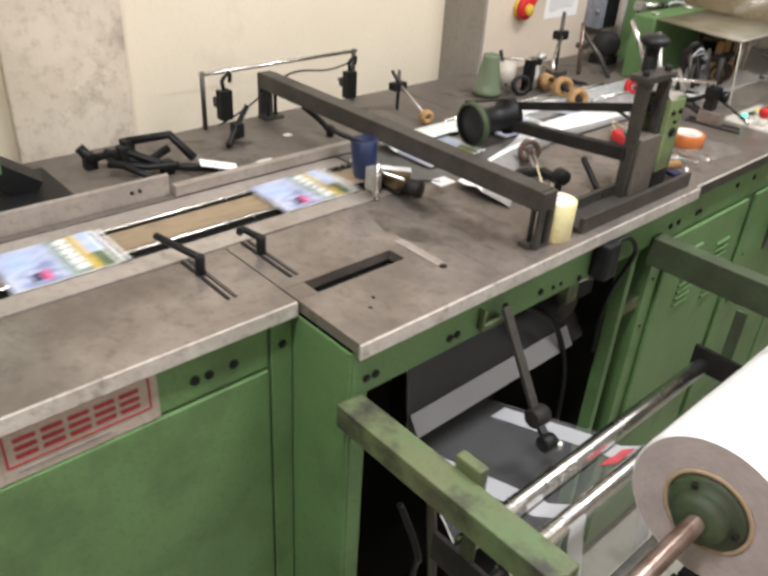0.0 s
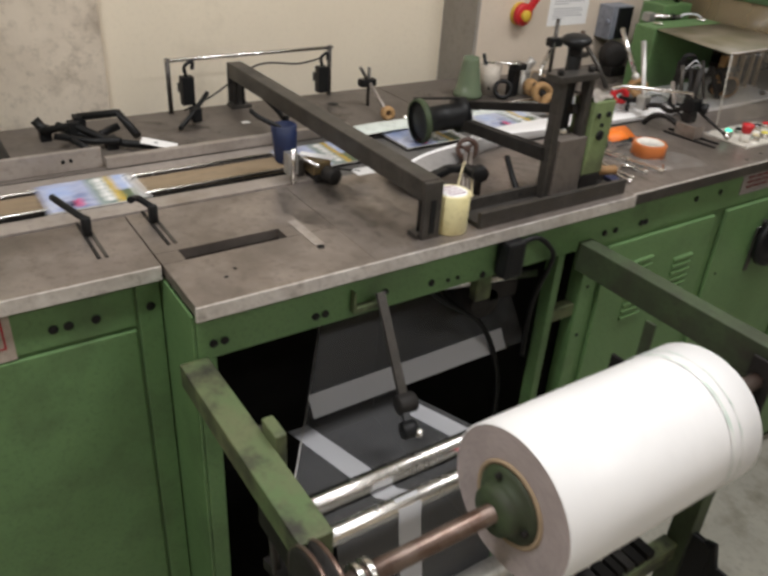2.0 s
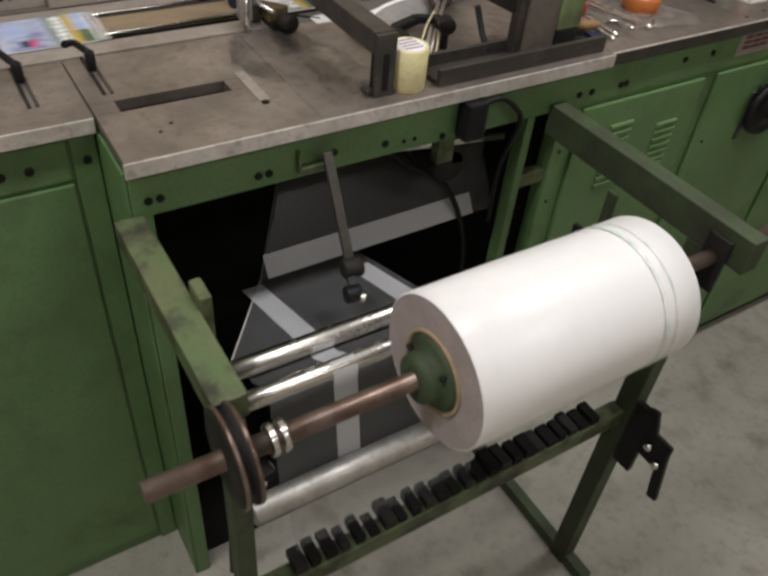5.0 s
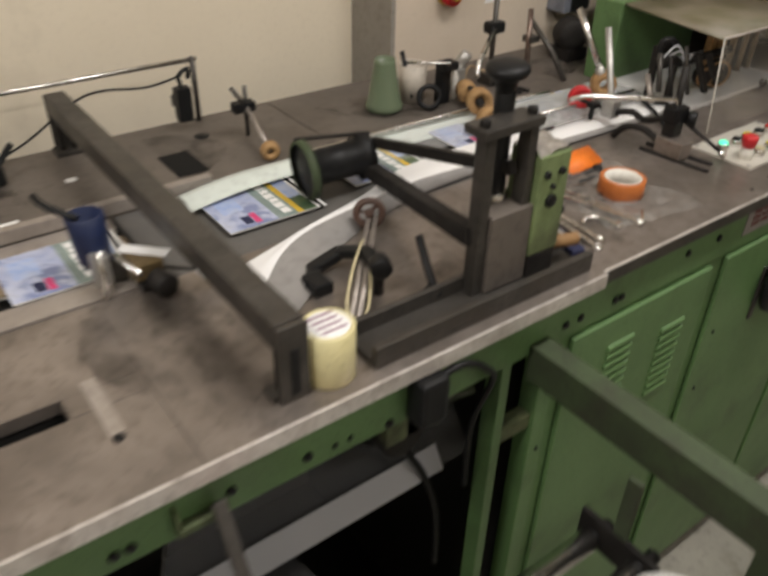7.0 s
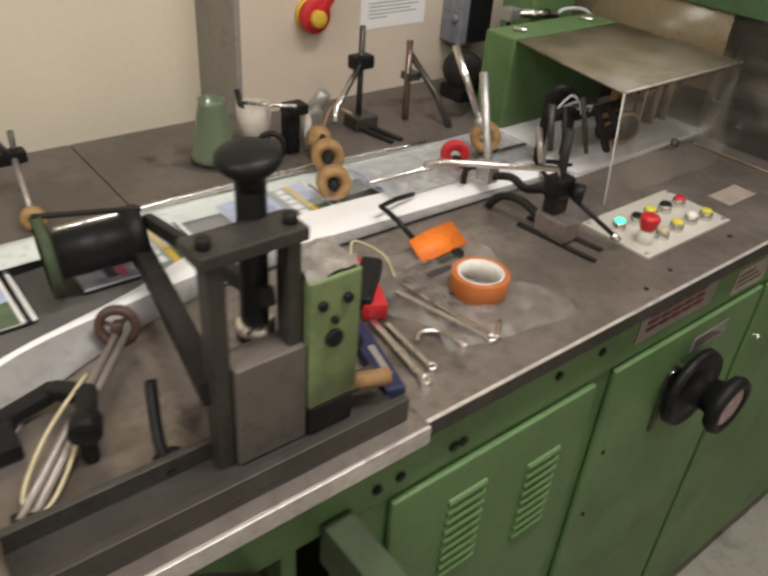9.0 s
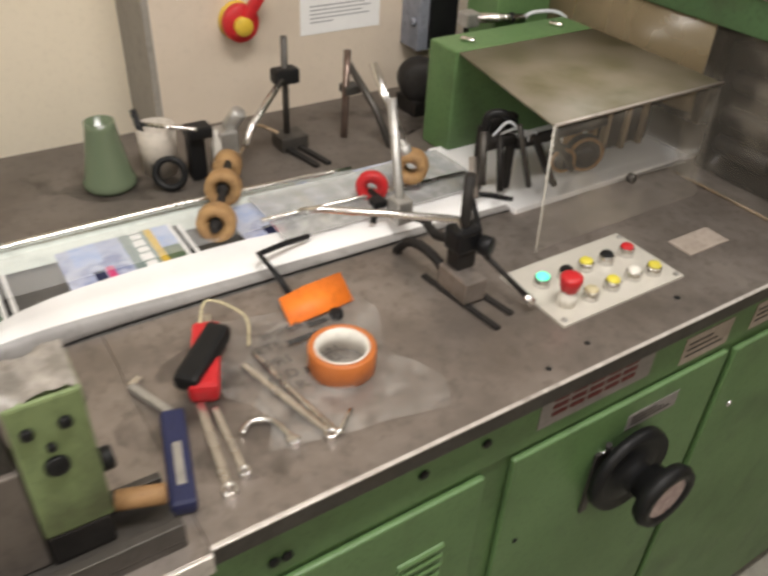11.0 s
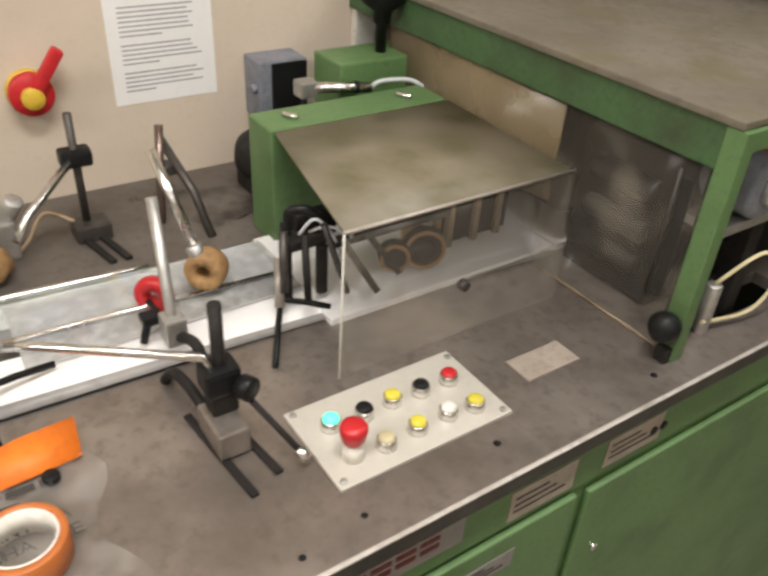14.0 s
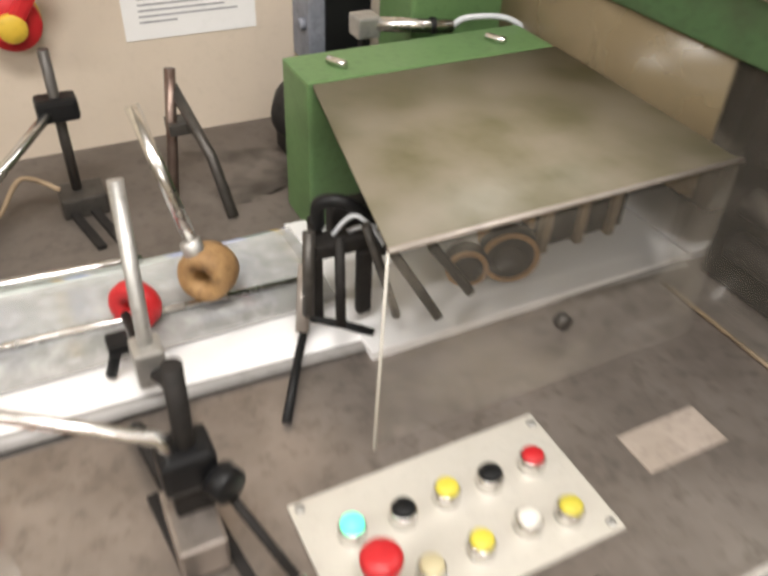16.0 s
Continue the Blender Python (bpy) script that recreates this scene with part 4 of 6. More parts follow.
part("clevis", box(B(), -1.432, -1.40, 1.535, 1.565, 0.925, 0.985, 0.004), ALU, mech)
part("screw_rod", tube(B(), [(-1.395, 1.545, T + 0.004), (-1.40, 1.55, 1.0)], 0.006, 8), CHROME, mech)
bm = B()
cyl(bm, (-1.37, 1.63, 0.93), (-1.33, 1.64, 0.93), 0.022)
part("knob", bm, DARK, mech)
bm = B()
cyl(bm, (-1.41, 1.555, T + 0.004), (-1.41, 1.555, 0.96), 0.010)
part("pin", bm, CHROME, mech)
part("lever", tube(B(), smooth_line([(-1.46, 1.54, 1.04), (-1.50, 1.50, 1.06), (-1.53, 1.49, 1.07)]), 0.007, 8), BLACK, mech)
part("flap", bar(B(), (-1.46, 1.60, 0.96), (-1.40, 1.67, 0.955), 0.026, 0.003), WHITE_FILM, mech)
part("rod", tube(B(), [(-1.52, 1.56, 0.965), (-1.35, 1.60, 0.96)], 0.005, 8), CHROME, mech)
wd = single("white_tag", box(B(), -1.36, -1.315, 1.70, 1.755, T + 0.03, T + 0.032, 0, None), PAPER, "small white paper tag on a wire", "tag")
wd2 = single("tag_wire", tube(B(), [(-1.40, 1.655, 0.93), (-1.34, 1.72, 0.931)], 0.003, 6), DARK, "thin dark wire holding a tag", "wire")

fk = thing("suction_arms", (-1.85, 1.2, T), "tangle of black jointed gripper arms on the table", "gripper arms")
for pts, r in (([(-1.98, 1.04, 0.93), (-1.93, 1.12, 0.955), (-1.85, 1.2, 0.92), (-1.78, 1.31, 0.915)], 0.011),
               ([(-1.95, 1.14, 0.97), (-1.90, 1.24, 0.985), (-1.83, 1.27, 0.935)], 0.012),
               ([(-1.99, 1.10, 0.92), (-1.88, 1.10, 0.93), (-1.80, 1.14, 0.915)], 0.009),
               ([(-2.0, 1.55, 0.985), (-1.98, 1.50, 0.94), (-1.90, 1.42, 0.915)], 0.008),
               ([(-2.0, 1.03, 0.96), (-1.98, 1.06, 0.915)], 0.014), ([(-1.96, 1.08, 0.95), (-1.90, 1.16, 0.92), (-1.92, 1.24, 0.94)], 0.012),
               ([(-1.9, 1.06, 0.94), (-1.86, 1.15, 0.925), (-1.82, 1.22, 0.93)], 0.010)):
    part("arm", tube(B(), pts, r, 8), BLACK, fk)
for p in ((-1.93, 1.12, 0.955), (-1.85, 1.2, 0.925), (-1.95, 1.14, 0.965), (-1.98, 1.50, 0.935), (-1.99, 1.05, 0.93)):
    part("joint", box(B(), p[0] - 0.016, p[0] + 0.016, p[1] - 0.016, p[1] + 0.016, max(p[2] - 0.03, T), p[2] + 0.012, 0.004), BLACK, fk)
single("paper_scrap", bar(B(), (-1.80, 1.27, 0.932), (-1.76, 1.36, 0.912), 0.05, 0.0015), PAPER, "white scrap of paper under the black arms", "paper scrap", "paper scraps")
single("paper_scrap", box(B(), -1.79, -1.765, 1.44, 1.49, T, T + 0.001), PAPER, "small white scrap of paper on steel table", "paper scrap", "paper scraps")
single("paper_scrap", box(B(), -1.93, -1.91, 1.63, 1.655, T, T + 0.001), PAPER, "small white scrap of paper on steel table", "paper scrap", "paper scraps")
lv2 = thing("locking_lever", (-1.86, 1.74, T), "black locking lever on the rear table", "lever")
part("lever", tube(B(), smooth_line([(-1.84, 1.745, T + 0.01), (-1.87, 1.735, T + 0.04), (-1.93, 1.71, T + 0.075)]), 0.009, 10), BLACK, lv2)
bm = B()
cyl(bm, (-1.84, 1.745, T), (-1.84, 1.745, T + 0.035), 0.012)
part("stud", bm, BLACK, lv2)
fc = thing("feeder_column", (-1.9, 0.8, T), "green painted feeder column on a black base", "feeder column")
part("column", box(B(), -1.98, -1.86, 0.60, 0.80, 0.985, 1.8, 0.006), GREEN, fc)
part("base", box(B(), -2.0, -1.78, 0.62, 0.93, T, T + 0.03, 0.006), BLACK, fc)
part("neck", bar(B(), (-1.91, 0.74, T + 0.12), (-1.88, 0.87, T + 0.03), 0.07, 0.06), BLACK, fc)

# rear clamp with tan roller
def rear_clamp(x, y, z, roller, name="roller_clamp"):
    e = thing(name, (x, y, T), "black cross clamp with thin rods and tan roller", "roller clamp", "roller clamps")
    part("clamp", box(B(), x - 0.016, x + 0.016, y - 0.03, y + 0.03, z - 0.012, z + 0.014, 0.005), BLACK, e)
    part("post", tube(B(), [(x - 0.01, y + 0.012, T), (x - 0.01, y + 0.012, z + 0.05)], 0.006, 8), GREY, e)
    part("rod", tube(B(), [(x + 0.0, y - 0.03, z + 0.055), (x + 0.01, y, z + 0.005)], 0.006, 8), GREY, e)
    part("arm", tube(B(), [(x + 0.012, y + 0.004, z), roller], 0.006, 8), STEEL_LIGHT, e)
    bm = lathe(B(), roller, (1, -0.3, 0), [(0.008, -0.012), (0.02, -0.014), (0.024, -0.006), (0.024, 0.008), (0.018, 0.014), (0.008, 0.012)], 24, close=True)
    part("roller", bm, TAN, e, "tan rubber roller")
    return e


rear_clamp(-1.92, 2.10, 0.984, (-1.76, 2.085, 0.925))

# ---- conveyor film ----
film = thing("film_tube", (-1.5, 2.5, T), "white and clear plastic film folded over the conveyor", "plastic film")
rim = smooth_line([(-1.245, 1.785, 0.920), (-1.318, 1.865, 0.928), (-1.362, 1.96, 0.932), (-1.39, 2.12, 0.934), (-1.42, 2.30, 0.928), (-1.425, 2.60, 0.914), (-1.42, 2.9, 0.909), (-1.405, 3.2, 0.907), (-1.37, 3.75, 0.906)], 5)
inner = smooth_line([(-1.34, 1.79, 0.916), (-1.362, 1.885, 0.922), (-1.395, 1.975, 0.92), (-1.45, 2.15, 0.915), (-1.52, 2.32, 0.912), (-1.535, 2.62, 0.912), (-1.51, 2.92, 0.912), (-1.49, 3.2, 0.912), (-1.47, 3.75, 0.912)], 5)
outer = smooth_line([(-1.16, 1.80, 0.903), (-1.225, 1.89, 0.903), (-1.29, 1.96, 0.903), (-1.355, 2.11, 0.903), (-1.40, 2.30, 0.903), (-1.405, 2.60, 0.903), (-1.40, 2.9, 0.903), (-1.392, 3.2, 0.903), (-1.362, 3.75, 0.903)], 5)
part("white_edge", sheet(B(), [[p, p.lerp(q, 0.25) + Vector((0, 0, 0.008)), p.lerp(q, 0.6), q] for p, q in zip(rim, inner)]), WHITE_FILM, film, "white film edge")
# the film's grey is deepened by the shade below the fold
part("hanging_side", sheet(B(), [[p, p.lerp(q, 0.5) + Vector((0.012, 0, 0)), q] for p, q in zip(rim, outer)]), mat("shaded_translucent_film", (0.29, 0.275, 0.265), 0.3, scale=6, fine=40), film, "greyish translucent film side, shade put into its colour")
# rear edge: pale film curling over a bright rail
back = smooth_line([(-1.64, 1.80, 0.925), (-1.65, 1.92, 0.935), (-1.665, 2.06, 0.93), (-1.68, 2.3, 0.918), (-1.675, 2.7, 0.914), (-1.66, 3.1, 0.912), (-1.645, 3.75, 0.912)], 5)
part("rear_edge", sheet(B(), [[p + Vector((0.045, 0, -0.012)), p, p + Vector((-0.03, 0, -0.006)), p + Vector((-0.045, 0, -0.02))] for p in back]), mat("pale_mint_film", (0.70, 0.76, 0.72), 0.25, scale=6, fine=40), film, "pale film edge")
part("clear_cover", sheet(B(), [[(-1.655, y, 0.928), (-1.60, y, 0.932), (-1.53, y, 0.928)] for y in (2.1, 2.5, 2.9, 3.2)]), FILM, film, "clear film over the magazines")
part("guide_bar", tube(B(), smooth_line([(-1.695, 2.1, 0.925), (-1.70, 2.6, 0.922), (-1.68, 3.0, 0.918)], 4), 0.007, 8), CHROME, film)
part("guide_bar", tube(B(), [(-1.545, 2.72, 0.935), (-1.525, 3.2, 0.932)], 0.005, 8), CHROME, film)
part("white_bed", box(B(), -1.69, -1.37, 3.22, 3.76, T - 0.003, T + 0.0135, 0.002), WHITE_FILM, film)
part("cloudy_cover", sheet(B(), [[(-1.66 + 0.006 * math.sin(9 * y), y, 0.924), (-1.60, y, 0.929 + 0.003 * math.sin(31 * y)), (-1.53, y, 0.927), (-1.478, y, 0.920)] for y in [2.74 + 0.03 * k for k in range(17)]]), FILM_SHEEN, film, "grey gathered film, pale reflections in its colour")

# ---- pressing rollers above the conveyor ----
pr = thing("press_rollers", (-1.6, 2.65, T), "two tan rubber press rollers on a dark arm", "press rollers")
for c in ((-1.555, 2.635, 0.952), (-1.665, 2.695, 0.957)):
    bm = lathe(B(), c, (0.87, -0.48, 0.1), [(0.012, -0.02), (0.033, -0.022), (0.037, -0.012), (0.037, 0.012), (0.033, 0.02), (0.022, 0.018), (0.012, 0.006)], 28, close=True)
    rl = part("roller", bm, TAN, pr, "tan rubber roller")
    bm = B()
    cyl(bm, Vector(c) + Vector((-0.02, 0.011, 0)), Vector(c) + Vector((0.014, -0.008, 0)), 0.012)
    part("hub", bm, DARK, rl)
part("axle", tube(B(), [(-1.53, 2.62, 0.952), (-1.70, 2.715, 0.957), (-1.79, 2.76, 0.957)], 0.008, 8), DARK, pr)
part("arm", tube(B(), smooth_line([(-1.76, 2.745, 0.957), (-1.80, 2.77, 0.95), (-1.83, 2.78, T)]), 0.012, 8), TAN, pr)
bm = B()
cyl(bm, (-1.76, 2.74, 0.94), (-1.80, 2.762, 0.94), 0.03)
part("drum", bm, TAN, pr)

rr_ = thing("red_roller_arm", (-1.45, 2.96, T), "red and tan rollers on bright angled tubes", "roller arm")
bm = lathe(B(), (-1.535, 2.965, 0.953), (0.75, -0.66, 0), [(0.012, -0.012), (0.03, -0.014), (0.034, -0.006), (0.034, 0.006), (0.03, 0.012), (0.012, 0.010)], 28, close=True)
part("roller", bm, RED, rr_, "red plastic roller")
bm = lathe(B(), (-1.535, 3.06, 0.975), (0.75, -0.66, 0.1), [(0.014, -0.025), (0.034, -0.026), (0.037, -0.014), (0.036, 0.012), (0.030, 0.022), (0.014, 0.018)], 28, close=True)
part("roller", bm, TAN, rr_, "tan rubber roller")
part("tube", tube(B(), [(-1.63, 3.017, 1.172), (-1.545, 3.05, 1.01)], 0.009, 12), CHROME, rr_)
bm = B()
cyl(bm, (-1.55, 3.046, 1.02), (-1.537, 3.052, 0.995), 0.014)
part("tube_end", bm, ALU, rr_)
part("tube", tube(B(), [(-1.485, 2.968, 1.16), (-1.425, 2.958, 0.985), (-1.415, 2.957, 0.955)], 0.009, 12), ALU, rr_)
part("socket", box(B(), -1.44, -1.40, 2.94, 2.975, 0.935, 0.985, 0.005), ALU, rr_)
part("wing_screw", tube(B(), [(-1.46, 2.93, 0.96), (-1.45, 2.915, 0.925)], 0.007, 8), BLACK, rr_)
part("wing", box(B(), -1.475, -1.445, 2.918, 2.944, 0.955, 0.970, 0.004), BLACK, rr_)
part("link", tube(B(), smooth_line([(-1.41, 2.96, 0.95), (-1.36, 2.97, 0.965), (-1.31, 2.965, 0.96), (-1.24, 2.955, 0.995)]), 0.009, 10), DARK, rr_)
part("axle", tube(B(), [(-1.52, 2.95, 0.953), (-1.42, 2.955, 0.955)], 0.006, 8), DARK, rr_)

cs = thing("front_clamp", (-1.19, 2.945, T), "black clamp on a grey block with silver rod", "clamp stand")
part("block", box(B(), -1.245, -1.165, 2.925, 2.972, T + 0.006, T + 0.05, 0.004), STEEL, cs)
part("post", tube(B(), [(-1.222, 2.955, T + 0.05), (-1.228, 2.958, 1.125)], 0.0095, 12), DARK, cs)
part("clamp", box(B(), -1.245, -1.20, 2.928, 2.98, 0.985, 1.03, 0.008), BLACK, cs)
bm = B()
cyl(bm, (-1.2, 2.975, 1.0), (-1.18, 2.985, 1.0), 0.018)
part("knob", bm, BLACK, cs)
part("lower_clamp", box(B(), -1.24, -1.205, 2.935, 2.975, T + 0.05, T + 0.085, 0.005), DARK, cs)
part("rod", tube(B(), [(-1.375, 2.72, 1.045), (-1.345, 2.745, 1.058), (-1.22, 2.935, 1.05), (-1.215, 2.945, 1.012)], 0.0065, 12), CHROME, cs, "bright steel rod")
part("tie", tube(B(), [(-1.21, 2.975, 0.99), (-1.10, 3.025, 0.92)], 0.005, 8), DARK, cs)
bm = B()
cyl(bm, (-1.115, 3.018, 0.928), (-1.10, 3.025, 0.918), 0.008)
part("tie_tip", bm, CHROME, cs)
for a, b in (((-1.28, 2.92, T + 0.003), (-1.09, 2.942, T + 0.003)), ((-1.29, 2.962, T + 0.003), (-1.11, 2.988, T + 0.003))):
    part("slide_bar", bar(B(), a, b, 0.012, 0.006), DARK, cs)
part("side_arm", tube(B(), smooth_line([(-1.24, 2.94, T + 0.03), (-1.29, 2.93, T + 0.05), (-1.34, 2.925, T + 0.04), (-1.37, 2.92, T + 0.005)]), 0.009, 8), DARK, cs)


def hook(a, b, c):
    e = thing("bent_hook", (c[0], c[1], T), "bent rod wrapped in black tape", "hook", "taped hooks")
    part("rod", tube(B(), [b, Vector(b).lerp(Vector(a), 0.5) + Vector((0, 0, 0.003)), a, Vector(a).lerp(Vector(c), 0.45) + Vector((0, 0, 0.006)), c], 0.0058, 8), BLACK, e)


hook((-1.425, 2.661, 0.948), (-1.463, 2.779, 0.928), (-1.321, 2.677, 0.906))
hook((-1.458, 3.166, 0.922), (-1.402, 3.237, 0.915), (-1.313, 3.082, 0.906))

# stands on the rear table
e = thing("fork_stand", (-1.88, 3.1, T), "dark steel forked stand on the rear table", "fork stand")
part("prong", tube(B(), [(-1.865, 3.09, T), (-1.905, 3.12, 1.10)], 0.009, 10), RUST, e)
part("prong", tube(B(), [(-1.905, 3.12, 1.07), (-1.82, 3.15, 0.98), (-1.76, 3.16, T)], 0.009, 10), GREY, e)
part("crosspiece", box(B(), -1.91, -1.87, 3.10, 3.14, 1.0, 1.02, 0.003), GREY, e)
e = thing("rear_clamp_stand", (-1.9, 2.94, T), "steel rod stand with black clamp and slotted bars", "clamp stand")
part("post", tube(B(), [(-1.885, 2.945, T), (-1.885, 2.945, 1.16)], 0.008, 10), GREY, e)
part("clamp", box(B(), -1.905, -1.865, 2.915, 2.975, 1.055, 1.09, 0.008), BLACK, e)
part("tube", tube(B(), [(-1.87, 2.93, 1.07), (-1.82, 2.83, 1.0), (-1.79, 2.80, 0.97)], 0.008, 10), CHROME, e)
part("block", box(B(), -1.91, -1.85, 2.915, 2.985, T, T + 0.035, 0.005), GREY, e)
for dy in (0, 0.03):
    part("slotted_bar", bar(B(), (-1.86, 2.93 + dy, T + 0.008), (-1.75, 2.955 + dy, T + 0.004), 0.014, 0.008), DARK, e)
part("cable", tube(B(), smooth_line([(-1.88, 2.92, T + 0.04), (-1.90, 2.87, T + 0.06), (-1.88, 2.83, T + 0.02), (-1.86, 2.80, T + 0.005)]), 0.004, 6), CARDBOARD, e)

jar = thing("funnel_cup", (-1.88, 2.525, T), "green glass cone shaped container on rear table", "container")
bm = lathe(B(), (-1.88, 2.525, T), (0, 0, 1), [(0, 0.004), (0.053, 0.004), (0.056, 0.012), (0.054, 0.022), (0.049, 0.03), (0.031, 0.135), (0.030, 0.148), (0.027, 0.148), (0.044, 0.03), (0, 0.012)], 28)
part("body", bm, JARGREEN, jar)
bm = B()
ring(bm, (-1.88, 2.525, T), (-1.88, 2.525, T + 0.012), 0.05, 0.03, 28)
part("base_ring", bm, BLACK, jar)
cup = thing("plastic_cup", (-1.895, 2.64, T), "off-white plastic cup holding tools", "cup")
bm = lathe(B(), (-1.895, 2.64, T), (0, 0, 1), [(0, 0), (0.036, 0), (0.042, 0.11), (0.039, 0.11), (0.033, 0.006), (0, 0.005)], 28)
part("body", bm, mat("off_white_plastic", (0.55, 0.49, 0.42), 0.45, scale=8, fine=60), cup)
part("rod", tube(B(), [(-1.90, 2.60, T + 0.12), (-1.80, 2.70, T + 0.125)], 0.005, 8), CHROME, cup)
part("rod", tube(B(), [(-1.87, 2.62, T + 0.02), (-1.90, 2.60, T + 0.15)], 0.007, 8), BLACK, cup)
bt = thing("tape_ring", (-1.81, 2.635, T), "black ring of tape leaning on the table", "tape ring")
bm = lathe(B(), (-1.81, 2.635, T + 0.036), (0.8, -0.45, 0.35), [(0.024, -0.01), (0.036, -0.01), (0.037, 0.01), (0.024, 0.01)], 28, close=True)
part("ring", bm, BLACK, bt)
bc = thing("spare_clamp", (-1.83, 2.70, T), "black plastic spare clamp parts on the table", "clamp")
part("body", box(B(), -1.85, -1.815, 2.685, 2.72, T, T + 0.10, 0.006), BLACK, bc)
part("jaw", box(B(), -1.845, -1.80, 2.68, 2.735, T + 0.10, T + 0.125, 0.006), BLACK, bc)
bb = thing("spray_bottle", (-1.83, 2.755, T), "small white bottle among spare parts", "bottle")
bm = lathe(B(), (-1.835, 2.75, T), (0, 0, 1), [(0, 0), (0.012, 0), (0.012, 0.07), (0.006, 0.085), (0.006, 0.10), (0, 0.10)], 16)
part("body", bm, WHITE, bb)
sp = thing("metal_fitting", (-1.87, 2.79, T), "dull aluminium fittings on the rear table", "fitting")
part("body", box(B(), -1.90, -1.85, 2.765, 2.81, T, T + 0.08, 0.006), ALU, sp)
bm = B()
cyl(bm, (-1.88, 2.80, T + 0.08), (-1.86, 2.82, T + 0.12), 0.018)
part("knob", bm, ALU, sp)

# ---- sealing section: dark mechanism, wheels, guard ----
dm = thing("sealing_head", (-1.45, 3.2, T), "dark oily sealing head with levers and wires", "sealing head")
for args in ((-1.475, -1.455, 3.175, 3.19, T + 0.012, 1.07), (-1.44, -1.425, 3.225, 3.245, T + 0.03, 1.03), (-1.465, -1.43, 3.17, 3.25, 1.03, 1.05), (-1.50, -1.475, 3.21, 3.29, 1.0, 1.07)):
    part("block", box(B(), *args, 0.005), DARK, dm)
part("lever", tube(B(), smooth_line([(-1.46, 3.185, 1.06), (-1.455, 3.185, 1.095), (-1.44, 3.21, 1.10), (-1.435, 3.24, 1.075)]), 0.009, 8), BLACK, dm)
for a in (0.0, 0.02, 0.04):
    part("wire", tube(B(), smooth_line([(-1.45, 3.20 + a, 1.05), (-1.43, 3.22 + a, 1.085 - a), (-1.42, 3.25 + a, 1.05), (-1.43, 3.27, 1.0)]), 0.003, 6), PALE, dm)
for a, b in (((-1.37, 3.235, 1.075), (-1.36, 3.305, 0.955)), ((-1.37, 3.29, 1.065), (-1.36, 3.35, 0.98))):
    part("slide_bar", bar(B(), a, b, 0.018, 0.012), DARK, dm)
for y, z in ((3.43, 1.035), (3.505, 1.05), (3.585, 1.055)):
    part("bearing_block", box(B(), -1.47, -1.445, y, y + 0.035, z - 0.07, z + 0.045, 0.004), TAN, dm, "tan phenolic block")
for a, b, r, m in (((-1.44, 3.165, 1.07), (-1.41, 3.15, 0.97), 0.008, GREY), ((-1.43, 3.20, 1.06), (-1.39, 3.185, 0.955), 0.007, DARK), ((-1.40, 3.22, 1.09), (-1.385, 3.26, 0.95), 0.006, GREY), ((-1.47, 3.17, 1.0), (-1.42, 3.145, 0.935), 0.009, STEEL_LIGHT)):
    part("link", tube(B(), [a, b], r, 8), m, dm)
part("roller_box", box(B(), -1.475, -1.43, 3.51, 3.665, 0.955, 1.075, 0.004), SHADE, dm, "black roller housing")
for y in (3.508, 3.572, 3.63):
    part("divider", box(B(), -1.436, -1.420, y, y + 0.014, 0.95, 1.085, 0.003), BEDBROWN, dm, "brown phenolic divider")
part("shaft", tube(B(), [(-1.43, 3.25, 1.03), (-1.43, 3.509, 1.03)], 0.012, 10), DARK, dm)
for y, z, r in ((3.455, 0.968, 0.042), (3.385, 0.97, 0.03)):
    bm = lathe(B(), (-1.425, y, z), (0.9, -0.4, 0), [(0.02, -0.014), (r - 0.004, -0.014), (r, -0.008), (r, 0.008), (r - 0.004, 0.014), (0.02, 0.012)], 28, close=True)
    wl = part("belt_wheel", bm, DARK, dm, "dark belt wheel")
    bm = lathe(B(), (-1.425, y, z), (0.9, -0.4, 0), [(r - 0.008, 0.013), (r - 0.008, 0.0165), (r - 0.001, 0.0165), (r - 0.001, 0.0135)], 28, close=True)
    part("rim", bm, WOOD, wl, "brown worn rim")
    bm = B()
    cyl(bm, (-1.44, y + 0.007, z), (-1.405, y - 0.009, z), 0.021)
    part("hub", bm, DARK, wl)
hs = thing("green_housing", (-1.7, 3.46, T), "green painted housing beside the sealing wheels", "housing")
part("body", box(B(), -1.765, -1.662, 3.255, 3.67, T, 1.150, 0.006), GREEN, hs)
for y in (3.31, 3.58):
    bm = B()
    cyl(bm, (-1.72, y, 1.156), (-1.69, y + 0.015, 1.156), 0.006)
    part("hinge", bm, CHROME, hs)
gd = thing("acrylic_guard", (-1.4, 3.42, T), "scratched grimy clear acrylic guard over the wheels", "guard")
part("top", sheet(B(), [[(-1.661, 3.262, 1.148), (-1.274, 3.185, 1.146)], [(-1.661, 3.672, 1.148), (-1.274, 3.66, 1.146)]], 0.005), ACRYLIC_DIRTY, gd, "brown grimy acrylic top")
pane = part("front", sheet(B(), [[(-1.274, 3.184, 1.145), (-1.24, 3.16, T + 0.002)], [(-1.274, 3.66, 1.145), (-1.24, 3.64, T + 0.002)]], 0.004), ACRYLIC, gd)
pane.visible_shadow = False
bm = B()
